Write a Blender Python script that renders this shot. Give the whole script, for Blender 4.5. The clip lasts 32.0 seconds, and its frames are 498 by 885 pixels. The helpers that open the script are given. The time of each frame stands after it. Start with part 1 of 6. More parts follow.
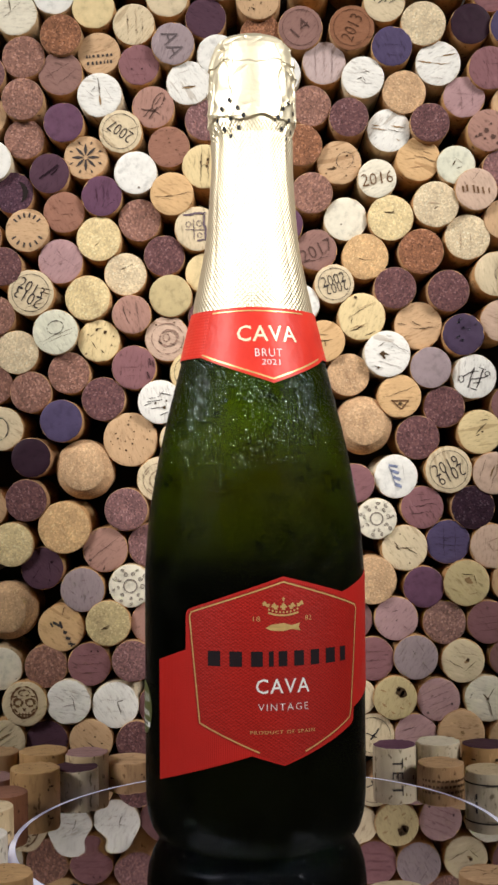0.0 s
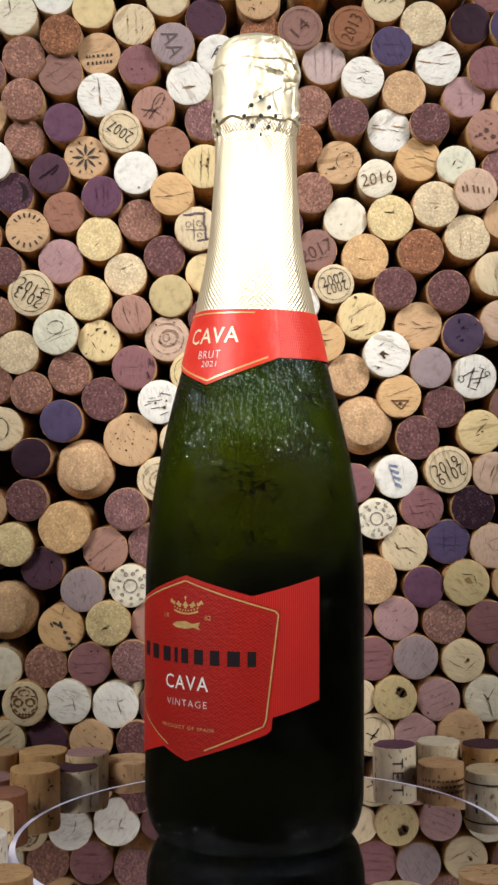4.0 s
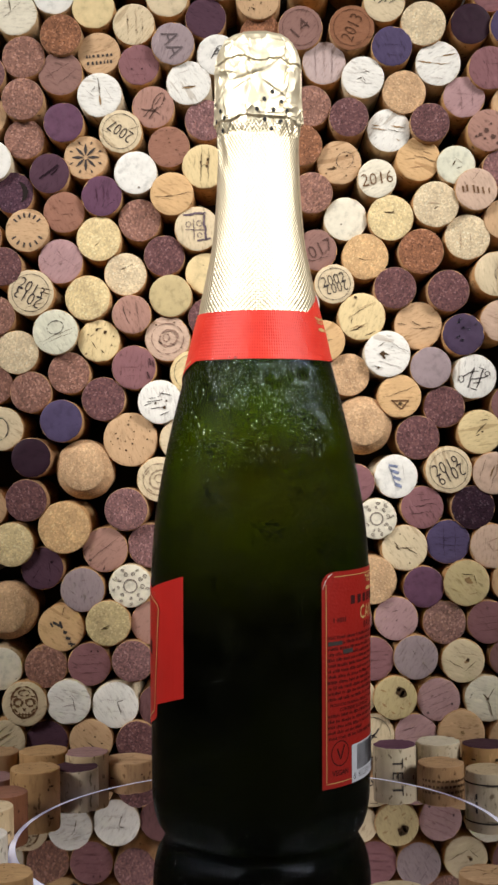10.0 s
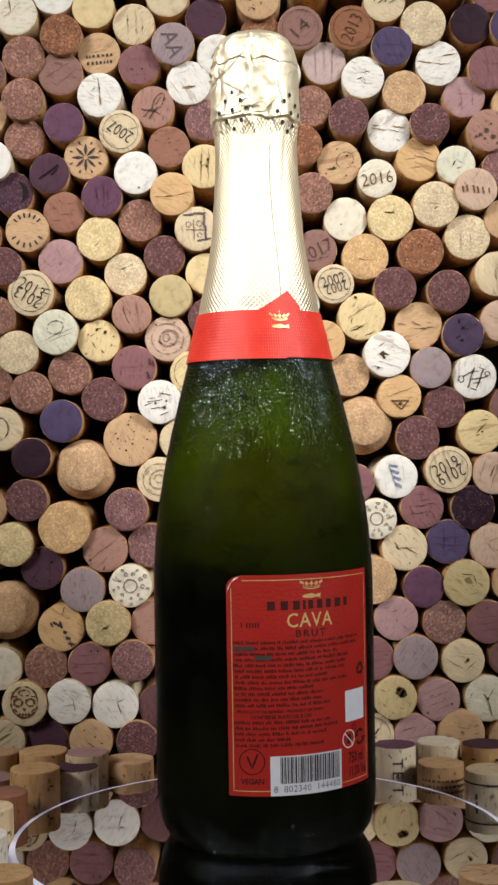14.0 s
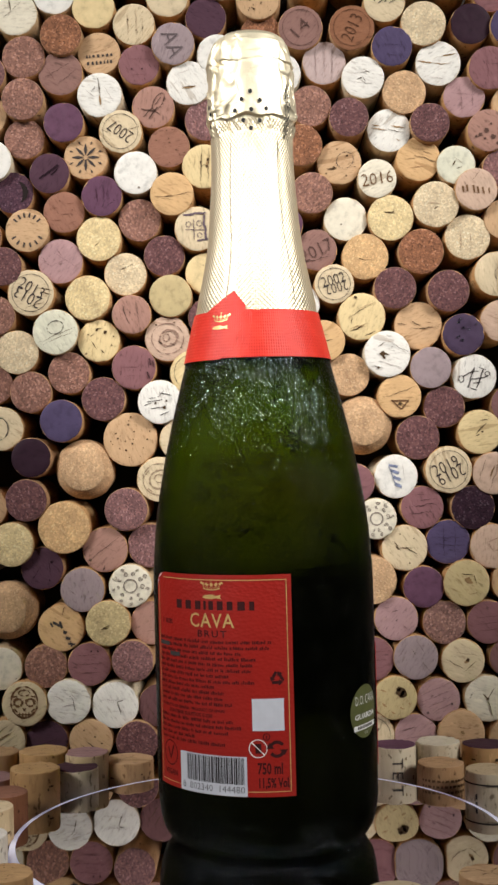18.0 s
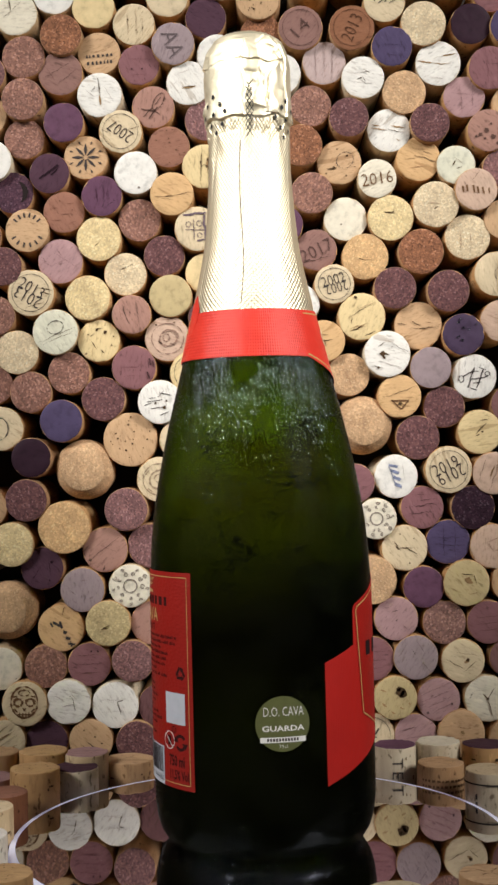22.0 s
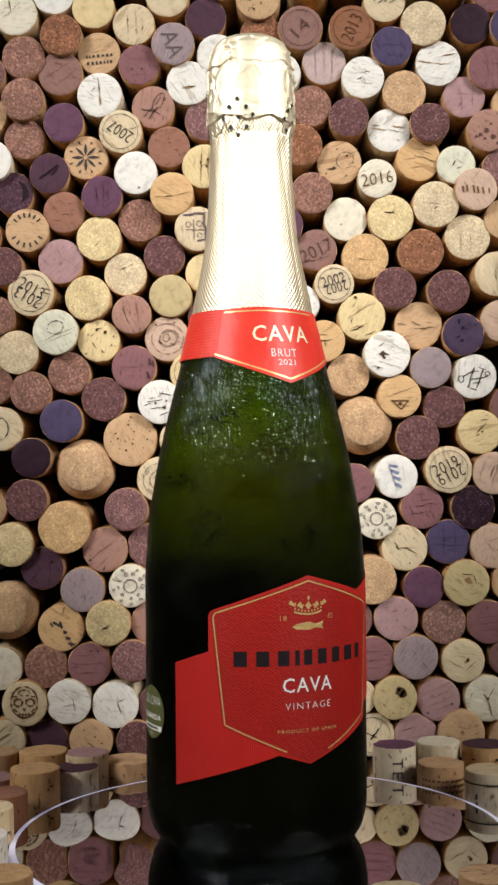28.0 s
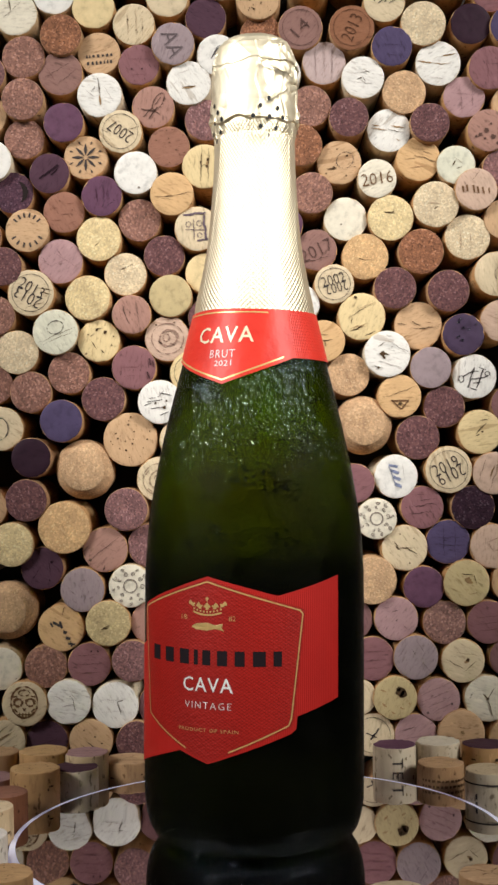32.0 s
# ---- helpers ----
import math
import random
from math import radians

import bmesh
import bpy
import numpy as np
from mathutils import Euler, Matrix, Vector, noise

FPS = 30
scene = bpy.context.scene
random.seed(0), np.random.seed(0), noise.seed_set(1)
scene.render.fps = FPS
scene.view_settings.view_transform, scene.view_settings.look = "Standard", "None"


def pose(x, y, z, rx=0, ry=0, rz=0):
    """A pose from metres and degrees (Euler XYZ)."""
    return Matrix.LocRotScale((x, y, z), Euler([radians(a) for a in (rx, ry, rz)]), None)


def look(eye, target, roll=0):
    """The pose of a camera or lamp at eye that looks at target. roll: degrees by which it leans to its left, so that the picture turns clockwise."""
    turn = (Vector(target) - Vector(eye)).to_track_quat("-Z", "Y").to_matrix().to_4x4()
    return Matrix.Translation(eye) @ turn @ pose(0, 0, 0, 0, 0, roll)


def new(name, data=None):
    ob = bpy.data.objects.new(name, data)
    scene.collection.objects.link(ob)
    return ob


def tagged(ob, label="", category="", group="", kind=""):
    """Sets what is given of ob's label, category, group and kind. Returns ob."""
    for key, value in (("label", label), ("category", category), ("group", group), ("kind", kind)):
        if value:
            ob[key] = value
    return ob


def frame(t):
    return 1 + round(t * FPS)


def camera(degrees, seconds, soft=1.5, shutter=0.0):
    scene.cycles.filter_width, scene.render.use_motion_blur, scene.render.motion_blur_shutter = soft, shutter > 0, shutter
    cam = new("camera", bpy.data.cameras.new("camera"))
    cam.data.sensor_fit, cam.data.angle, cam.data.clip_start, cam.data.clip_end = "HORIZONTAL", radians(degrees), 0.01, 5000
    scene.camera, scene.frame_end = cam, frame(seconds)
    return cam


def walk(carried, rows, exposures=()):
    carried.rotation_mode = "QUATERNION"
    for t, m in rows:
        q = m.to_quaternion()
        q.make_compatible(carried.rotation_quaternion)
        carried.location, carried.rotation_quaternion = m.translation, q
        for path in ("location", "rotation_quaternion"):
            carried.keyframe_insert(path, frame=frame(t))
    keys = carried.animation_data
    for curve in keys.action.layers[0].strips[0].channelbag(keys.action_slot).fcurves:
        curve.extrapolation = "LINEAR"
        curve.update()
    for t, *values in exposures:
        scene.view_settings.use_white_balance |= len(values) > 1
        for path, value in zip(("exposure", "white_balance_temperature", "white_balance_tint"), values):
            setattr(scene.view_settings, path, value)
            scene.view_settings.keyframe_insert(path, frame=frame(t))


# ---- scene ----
cam = camera(22.684, 32.0, soft=2.7)
EYE = Vector((-0.00335, -0.50476, 0.15123))
# the camera stands still: it looks along +y, lifted by under a degree, leaning a little
CAM_POSE = Matrix.Translation(EYE) @ pose(0, 0, 0, 90.769, 0, 0) @ pose(0, 0, 0, 0, 0, -0.695)
walk(cam, [(0.0, CAM_POSE), (32.0, CAM_POSE)])

# ---- light ----
world = bpy.data.worlds.new("world")
scene.world = world
world.use_nodes = True
world.node_tree.nodes["Background"].inputs["Color"].default_value = (0.75, 0.82, 1.0, 1)
world.node_tree.nodes["Background"].inputs["Strength"].default_value = 0.024


def softbox(name, eye, target, size, watts, colour):
    data = bpy.data.lights.new(name, "AREA")
    data.shape, data.size, data.energy, data.color = "SQUARE", size, watts, colour
    data.spread = radians(37)
    ob = new(name, data)
    ob.matrix_world = look(eye, target)
    return ob


softbox("softbox", (-0.67, -0.47, 0.70), (0.0, 0.08, 0.226), 0.36, 0.80, (1.0, 0.985, 0.965))
softbox("softbox", (0.66, -0.49, 0.70), (0.0, 0.08, 0.226), 0.36, 0.80, (1.0, 0.985, 0.965))
scene.view_settings.exposure = 0.0


# ---- materials ----
def nodes_of(name):
    m = bpy.data.materials.new(name)
    m.use_nodes = True
    nt = m.node_tree
    return m, nt, nt.nodes["Principled BSDF"]


def add(nt, kind, **inputs):
    n = nt.nodes.new(kind)
    for k, v in inputs.items():
        n.inputs[k.replace("_", " ")].default_value = v
    return n


def ramp(nt, stops):
    n = nt.nodes.new("ShaderNodeValToRGB")
    while len(n.color_ramp.elements) < len(stops):
        n.color_ramp.elements.new(0.5)
    for e, (p, c) in zip(n.color_ramp.elements, stops):
        e.position, e.color = p, (*c, 1) if len(c) == 3 else c
    return n


def mix(nt, mode, fac, a, b):
    n = nt.nodes.new("ShaderNodeMix")
    n.data_type, n.blend_type = "RGBA", mode
    for socket, v in ((n.inputs[0], fac), (n.inputs[6], a), (n.inputs[7], b)):
        if isinstance(v, bpy.types.NodeSocket):
            nt.links.new(v, socket)
        elif isinstance(v, tuple):
            socket.default_value = (*v, 1) if len(v) == 3 else v
        else:
            socket.default_value = v
    return n.outputs[2]


def spot_coords(nt, stretch=(1, 1, 1)):
    """Object coordinates, shifted by a chance amount for each object."""
    tc = nt.nodes.new("ShaderNodeTexCoord")
    info = nt.nodes.new("ShaderNodeObjectInfo")
    add_ = nt.nodes.new("ShaderNodeVectorMath")
    add_.operation = "ADD"
    comb = nt.nodes.new("ShaderNodeCombineXYZ")
    mul = nt.nodes.new("ShaderNodeMath")
    mul.operation, mul.inputs[1].default_value = "MULTIPLY", 3.7
    nt.links.new(info.outputs["Random"], mul.inputs[0])
    for i in range(3):
        nt.links.new(mul.outputs[0], comb.inputs[i])
    nt.links.new(tc.outputs["Object"], add_.inputs[0])
    nt.links.new(comb.outputs[0], add_.inputs[1])
    mp = nt.nodes.new("ShaderNodeMapping")
    mp.inputs["Scale"].default_value = stretch
    nt.links.new(add_.outputs[0], mp.inputs["Vector"])
    return mp.outputs[0]


def textured(nt, kind, vec, **inputs):
    n = add(nt, kind, **inputs)
    nt.links.new(vec, n.inputs["Vector"])
    return n


def bump(nt, bsdf, height, strength, distance):
    b = add(nt, "ShaderNodeBump", Strength=strength, Distance=distance)
    nt.links.new(height, b.inputs["Height"])
    nt.links.new(b.outputs[0], bsdf.inputs["Normal"])
    return b


TONES = {
    "cream": (0.56, 0.45, 0.295), "butter": (0.60, 0.465, 0.25), "ivory": (0.63, 0.57, 0.45), "white": (0.66, 0.63, 0.575),
    "tan": (0.475, 0.305, 0.172), "gold": (0.53, 0.335, 0.165), "olive": (0.44, 0.345, 0.18), "palegreen": (0.56, 0.54, 0.42),
    "pinktan": (0.48, 0.335, 0.25), "dustypink": (0.43, 0.325, 0.305), "pinkbrown": (0.32, 0.175, 0.137), "rose": (0.34, 0.205, 0.205), "heather": (0.20, 0.092, 0.098),
    "greymauve": (0.27, 0.205, 0.21), "brownmauve": (0.225, 0.122, 0.102), "mauve": (0.185, 0.094, 0.092), "russet": (0.228, 0.116, 0.088),
    "darkmauve": (0.118, 0.054, 0.055), "rust": (0.225, 0.098, 0.052), "sienna": (0.25, 0.118, 0.080), "plum": (0.066, 0.030, 0.045),
    "violet": (0.105, 0.046, 0.078), "blueviolet": (0.066, 0.048, 0.100), "dark": (0.026, 0.010, 0.018), "inkviolet": (0.058, 0.036, 0.068),
}
WORDS = {
    "cream": "cream-coloured", "butter": "pale yellow", "ivory": "ivory", "white": "bleached white", "tan": "tan", "gold": "golden-brown",
    "olive": "olive-tan", "palegreen": "pale greenish white", "pinktan": "pinkish tan", "dustypink": "pale dusty pink", "pinkbrown": "pinkish brown",
    "rose": "wine-tinted pink", "heather": "dusty wine-red", "greymauve": "greyish mauve", "brownmauve": "brownish mauve",
    "mauve": "mauve", "russet": "russet", "darkmauve": "dark wine-stained", "rust": "rust-red", "sienna": "reddish brown",
    "plum": "deep plum-stained", "violet": "violet-stained", "blueviolet": "blue-violet stained", "dark": "almost black wine-stained", "inkviolet": "dark ink-violet stained",
}
CACHE = {}


def cork_material(tone, tex):
    """Cork in one tone: pressed grains, natural bark with pores, or smooth."""
    key = (tone, tex)
    if key in CACHE:
        return CACHE[key]
    c = TONES[tone]
    if tex == "side":
        c = (c[0] * 0.98, c[1] * 0.92, c[2] * 0.84)
    m, nt, bsdf = nodes_of("cork_" + tone + "_" + tex)
    up = tuple(min(0.9, v * 1.35 + 0.02) for v in c)
    down = tuple(v * 0.62 for v in c)
    if tex == "grain":
        vec = spot_coords(nt)
        cell = textured(nt, "ShaderNodeTexVoronoi", vec, Scale=1250.0)
        tint = ramp(nt, [(0.12, tuple(v * 0.42 for v in c)), (0.36, tuple(v * 0.85 for v in c)), (0.60, c), (0.74, (min(0.85, c[0] * 1.5), c[1] * 1.42, c[2] * 1.25)), (0.92, tuple(min(0.8, v * 1.8 + 0.05) for v in c))])
        nt.links.new(cell.outputs["Color"], tint.inputs[0])
        soft = textured(nt, "ShaderNodeTexNoise", vec, Scale=140.0, Detail=4.0)
        blot = ramp(nt, [(0.3, (0.82, 0.80, 0.80)), (0.7, (1.1, 1.1, 1.1))])
        nt.links.new(soft.outputs[0], blot.inputs[0])
        colour = mix(nt, "MULTIPLY", 1.0, mix(nt, "MIX", 0.60 if max(c) > 0.35 else 0.28, tint.outputs[0], c), blot.outputs[0])
        height = cell.outputs["Distance"]
        amount = 0.22
    elif tex == "natural":
        vec = spot_coords(nt, (0.35, 1, 1))
        soft = textured(nt, "ShaderNodeTexNoise", vec, Scale=170.0, Detail=6.0, Roughness=0.65)
        tint = ramp(nt, [(0.25, down), (0.42, c), (0.6, c), (0.8, up)])
        nt.links.new(soft.outputs[0], tint.inputs[0])
        pores = textured(nt, "ShaderNodeTexNoise", spot_coords(nt, (0.4, 1, 1)), Scale=520.0, Detail=2.0)
        hole = ramp(nt, [(0.27, tuple(v * 0.3 for v in c)), (0.36, (1, 1, 1))])
        nt.links.new(pores.outputs[0], hole.inputs[0])
        tick = textured(nt, "ShaderNodeTexNoise", spot_coords(nt, (0.30, 1, 1)), Scale=900.0, Detail=3.0, Roughness=0.7)
        rough_ = ramp(nt, [(0.30, (0.62, 0.56, 0.52)), (0.44, (1, 1, 1)), (0.7, (1.12, 1.12, 1.10))])
        nt.links.new(tick.outputs[0], rough_.inputs[0])
        colour = mix(nt, "MULTIPLY", 0.42, mix(nt, "MIX", 0.2, tint.outputs[0], c), hole.outputs[0])
        colour = mix(nt, "MULTIPLY", 0.7, colour, rough_.outputs[0])
        if max(c) > 0.4:
            drift = textured(nt, "ShaderNodeTexNoise", spot_coords(nt, (0.16, 1, 1)), Scale=210.0, Detail=5.0)
            vein = ramp(nt, [(0.335, (0.36, 0.25, 0.15)), (0.36, (1, 1, 1))])
            nt.links.new(drift.outputs[0], vein.inputs[0])
            colour = mix(nt, "MULTIPLY", 0.4, colour, vein.outputs[0])
        height = soft.outputs[0]
        amount = 0.5
    elif tex == "side":
        soft = textured(nt, "ShaderNodeTexNoise", spot_coords(nt, (1, 1, 0.18)), Scale=330.0, Detail=5.0, Roughness=0.65)
        tint = ramp(nt, [(0.28, down), (0.45, c), (0.6, c), (0.8, up)])
        nt.links.new(soft.outputs[0], tint.inputs[0])
        pores = textured(nt, "ShaderNodeTexNoise", spot_coords(nt, (1, 1, 0.6)), Scale=420.0, Detail=2.0)
        hole = ramp(nt, [(0.30, tuple(v * 0.3 for v in c)), (0.38, (1, 1, 1))])
        nt.links.new(pores.outputs[0], hole.inputs[0])
        grime = textured(nt, "ShaderNodeTexNoise", spot_coords(nt), Scale=70.0, Detail=3.0)
        shade = ramp(nt, [(0.35, (0.72, 0.66, 0.62)), (0.6, (1, 1, 1))])
        nt.links.new(grime.outputs[0], shade.inputs[0])
        colour = mix(nt, "MULTIPLY", 0.6, mix(nt, "MULTIPLY", 0.7, tint.outputs[0], hole.outputs[0]), shade.outputs[0])
        height = soft.outputs[0]
        amount = 0.5
    else:
        vec = spot_coords(nt)
        soft = textured(nt, "ShaderNodeTexNoise", vec, Scale=260.0, Detail=5.0, Roughness=0.6)
        tint = ramp(nt, [(0.3, tuple(v * 0.74 for v in c)), (0.48, c), (0.7, tuple(min(0.9, v * 1.10) for v in c))])
        nt.links.new(soft.outputs[0], tint.inputs[0])
        colour = tint.outputs[0]
        height = soft.outputs[0]
        amount = 0.25
    nt.links.new(colour, bsdf.inputs["Base Color"])
    bsdf.inputs["Roughness"].default_value = 0.78 if tex != "smooth" else 0.6
    bsdf.inputs["Specular IOR Level"].default_value = 0.14
    bump(nt, bsdf, height, amount, 0.0006)
    CACHE[key] = m
    return m


def plain(name, colour, rough=0.6, metal=0.0, spec=0.5, vary=0.12, scale=300.0):
    m, nt, bsdf = nodes_of(name)
    vec = spot_coords(nt)
    n = textured(nt, "ShaderNodeTexNoise", vec, Scale=scale, Detail=4.0)
    t = ramp(nt, [(0.3, tuple(v * (1 - vary) for v in colour)), (0.7, tuple(min(1, v * (1 + vary)) for v in colour))])
    nt.links.new(n.outputs[0], t.inputs[0])
    nt.links.new(t.outputs[0], bsdf.inputs["Base Color"])
    bsdf.inputs["Roughness"].default_value = rough
    bsdf.inputs["Metallic"].default_value = metal
    bsdf.inputs["Specular IOR Level"].default_value = spec
    return m




def faded(tone, share, warm=1.0):
    """An ink or scar that is darker than the cork it lies on."""
    key = ("ink", tone, share)
    if key not in CACHE:
        c = TONES[tone]
        CACHE[key] = plain("cork_scar_" + tone, (c[0] * share, c[1] * share / warm, c[2] * share / warm), 0.9, spec=0.1, vary=0.3, scale=900.0)
    return CACHE[key]


MAUVE_INK = plain("mauve_ink", (0.13, 0.095, 0.11), 0.9, spec=0.1, vary=0.3, scale=600.0)
INK = plain("dark_ink", (0.020, 0.014, 0.013), 0.9, spec=0.1)
GREY_INK = plain("grey_ink", (0.055, 0.045, 0.042), 0.9, spec=0.1)
BROWN_INK = plain("brown_ink", (0.15, 0.080, 0.04), 0.9, spec=0.1)
BLUE_INK = plain("blue_ink", (0.16, 0.18, 0.27), 0.8, vary=0.4, scale=900.0)
CRACK = plain("crack_shadow", (0.070, 0.042, 0.023), 0.95, spec=0.05)
VEIN = plain("brown_vein", (0.30, 0.185, 0.09), 0.9, spec=0.1)
PRESSED = plain("pressed_grey", (0.24, 0.20, 0.165), 0.9, spec=0.1)
PALE_CRACK = plain("worn_groove", (0.30, 0.20, 0.10), 0.9)


def water_material(name, tone, ior):
    """Water beads: what lies under them shows through a little darker, with a cool glint."""
    m, nt, bsdf = nodes_of(name)
    clear = add(nt, "ShaderNodeBsdfTransparent", Color=tone)
    glint = add(nt, "ShaderNodeBsdfGlossy", Color=(0.80, 0.90, 1.0, 1), Roughness=0.09)
    edge = add(nt, "ShaderNodeFresnel", IOR=ior)
    blend = nt.nodes.new("ShaderNodeMixShader")
    nt.links.new(edge.outputs[0], blend.inputs[0])
    nt.links.new(clear.outputs[0], blend.inputs[1])
    nt.links.new(glint.outputs[0], blend.inputs[2])
    nt.links.new(blend.outputs[0], nt.nodes["Material Output"].inputs["Surface"])
    nt.nodes.remove(bsdf)
    return m


WATER = water_material("water_drop", (0.60, 0.66, 0.58, 1), 1.80)
MIST = water_material("mist_drop", (0.66, 0.70, 0.62, 1), 1.12)


def glass_material():
    """Dark green bottle glass, tinted by height for the light seen through it and a thicker heel, faintly misted."""
    m, nt, bsdf = nodes_of("green_bottle_glass")
    tc = nt.nodes.new("ShaderNodeTexCoord")
    sep = nt.nodes.new("ShaderNodeSeparateXYZ")
    nt.links.new(tc.outputs["Object"], sep.inputs[0])
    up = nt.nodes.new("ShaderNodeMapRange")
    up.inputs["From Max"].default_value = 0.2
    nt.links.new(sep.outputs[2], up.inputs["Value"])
    # light coming through is painted in: dark low down, brightest on the shoulder
    lit_tint = ramp(nt, [(0.0, (0.068, 0.085, 0.008)), (0.45, (0.120, 0.150, 0.007)), (0.58, (0.245, 0.340, 0.008)), (0.70, (0.410, 0.580, 0.010)), (0.82, (0.450, 0.640, 0.010)), (0.92, (0.330, 0.460, 0.010))])
    nt.links.new(up.outputs[0], lit_tint.inputs[0])
    # a skin of fine beads, thicker in patches, with darker places where drops have run together
    bead = textured(nt, "ShaderNodeTexVoronoi", tc.outputs["Object"], Scale=1250.0)
    tiny = textured(nt, "ShaderNodeTexVoronoi", tc.outputs["Object"], Scale=2300.0)
    dome = ramp(nt, [(0.05, (1, 1, 1)), (0.62, (0, 0, 0))])
    nt.links.new(mix(nt, "MIX", 0.35, bead.outputs["Distance"], tiny.outputs["Distance"]), dome.inputs[0])
    spread = textured(nt, "ShaderNodeTexNoise", tc.outputs["Object"], Scale=75.0, Detail=3.0)
    cover = ramp(nt, [(0.36, (0.25, 0.25, 0.25)), (0.58, (1, 1, 1))])
    nt.links.new(spread.outputs[0], cover.inputs[0])
    height = mix(nt, "MULTIPLY", 1.0, dome.outputs[0], cover.outputs[0])
    run = nt.nodes.new("ShaderNodeMapping")
    run.inputs["Scale"].default_value = (1, 1, 1.7)
    nt.links.new(tc.outputs["Object"], run.inputs[0])
    clump = textured(nt, "ShaderNodeTexNoise", run.outputs[0], Scale=48.0, Detail=2.0)
    where = ramp(nt, [(0.54, (0, 0, 0)), (0.64, (1, 1, 1))])
    nt.links.new(clump.outputs[0], where.inputs[0])
    speck = textured(nt, "ShaderNodeTexNoise", run.outputs[0], Scale=430.0, Detail=3.0, Roughness=0.6)
    dark = ramp(nt, [(0.42, (0.10, 0.10, 0.10)), (0.52, (1, 1, 1))])
    nt.links.new(speck.outputs[0], dark.inputs[0])
    grainy = ramp(nt, [(0.10, (1.35, 1.35, 1.25)), (0.55, (0.52, 0.54, 0.50))])
    nt.links.new(bead.outputs["Distance"], grainy.inputs[0])
    tint = mix(nt, "MULTIPLY", 0.9, lit_tint.outputs[0], grainy.outputs[0])
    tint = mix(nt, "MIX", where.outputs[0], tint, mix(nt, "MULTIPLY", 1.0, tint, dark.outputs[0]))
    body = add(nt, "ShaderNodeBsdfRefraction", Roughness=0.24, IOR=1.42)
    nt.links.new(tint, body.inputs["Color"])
    gloss = add(nt, "ShaderNodeBsdfGlossy", Color=(0.82, 0.90, 1.0, 1), Roughness=0.12)
    edge = add(nt, "ShaderNodeFresnel", IOR=1.33)
    weak = nt.nodes.new("ShaderNodeMapRange")
    for k, v in zip(("From Min", "From Max", "To Min", "To Max"), (0.02, 0.45, 0.0012, 0.19)):
        weak.inputs[k].default_value = v
    nt.links.new(edge.outputs[0], weak.inputs["Value"])
    # the foot stands in spilt water: wet and glossy, not misted
    wet = nt.nodes.new("ShaderNodeMapRange")
    for k, v in zip(("From Min", "From Max", "To Min", "To Max"), (0.0015, 0.009, 0.030, 0.0)):
        wet.inputs[k].default_value = v
    nt.links.new(sep.outputs[2], wet.inputs["Value"])
    both = nt.nodes.new("ShaderNodeMath")
    both.operation = "ADD"
    nt.links.new(weak.outputs[0], both.inputs[0])
    nt.links.new(wet.outputs[0], both.inputs[1])
    blend = nt.nodes.new("ShaderNodeMixShader")
    nt.links.new(both.outputs[0], blend.inputs[0])
    nt.links.new(body.outputs[0], blend.inputs[1])
    nt.links.new(gloss.outputs[0], blend.inputs[2])
    mist = nt.nodes.new("ShaderNodeBsdfDiffuse")
    haze = ramp(nt, [(0.35, (0.0010, 0.0011, 0.0006)), (0.7, (0.0022, 0.0023, 0.0014))])
    nt.links.new(spread.outputs[0], haze.inputs[0])
    nt.links.new(haze.outputs[0], mist.inputs["Color"])
    veil = nt.nodes.new("ShaderNodeAddShader")
    nt.links.new(blend.outputs[0], veil.inputs[0])
    nt.links.new(mist.outputs[0], veil.inputs[1])
    relief = add(nt, "ShaderNodeBump", Strength=0.8, Distance=0.0003)
    nt.links.new(height, relief.inputs["Height"])
    for n in (body, gloss):
        nt.links.new(relief.outputs[0], n.inputs["Normal"])
    nt.links.new(veil.outputs[0], nt.nodes["Material Output"].inputs["Surface"])
    nt.nodes.remove(bsdf)
    return m


def foil_material():
    """Pale gold foil, embossed with small diamonds below the crown."""
    m, nt, bsdf = nodes_of("gold_foil")
    tc = nt.nodes.new("ShaderNodeTexCoord")
    sep = nt.nodes.new("ShaderNodeSeparateXYZ")
    nt.links.new(tc.outputs["Object"], sep.inputs[0])

    def calc(op, a, b=None):
        n = nt.nodes.new("ShaderNodeMath")
        n.operation = op
        for s, v in zip(n.inputs, (a, b)):
            if v is None:
                continue
            if isinstance(v, (int, float)):
                s.default_value = v
            else:
                nt.links.new(v, s)
        return n.outputs[0]

    turn = calc("MULTIPLY", calc("ARCTAN2", sep.outputs[1], sep.outputs[0]), 74.0)
    rise = calc("MULTIPLY", sep.outputs[2], 2900.0)
    dia = calc("MULTIPLY", calc("SINE", turn), calc("SINE", rise))
    fold = textured(nt, "ShaderNodeTexNoise", tc.outputs["Object"], Scale=160.0, Detail=3.0)
    below = nt.nodes.new("ShaderNodeMapRange")
    for k, v in zip(("From Min", "From Max", "To Min", "To Max"), (0.283, 0.290, 0.62, 0.06)):
        below.inputs[k].default_value = v
    nt.links.new(sep.outputs[2], below.inputs["Value"])
    height = calc("ADD", calc("MULTIPLY", dia, below.outputs[0]), calc("MULTIPLY", fold.outputs[0], 1.4))
    bsdf.inputs["Base Color"].default_value = (0.90, 0.79, 0.57, 1)
    bsdf.inputs["Metallic"].default_value = 1.0
    bsdf.inputs["Roughness"].default_value = 0.50
    bump(nt, bsdf, height, 0.50, 0.0004)
    return m


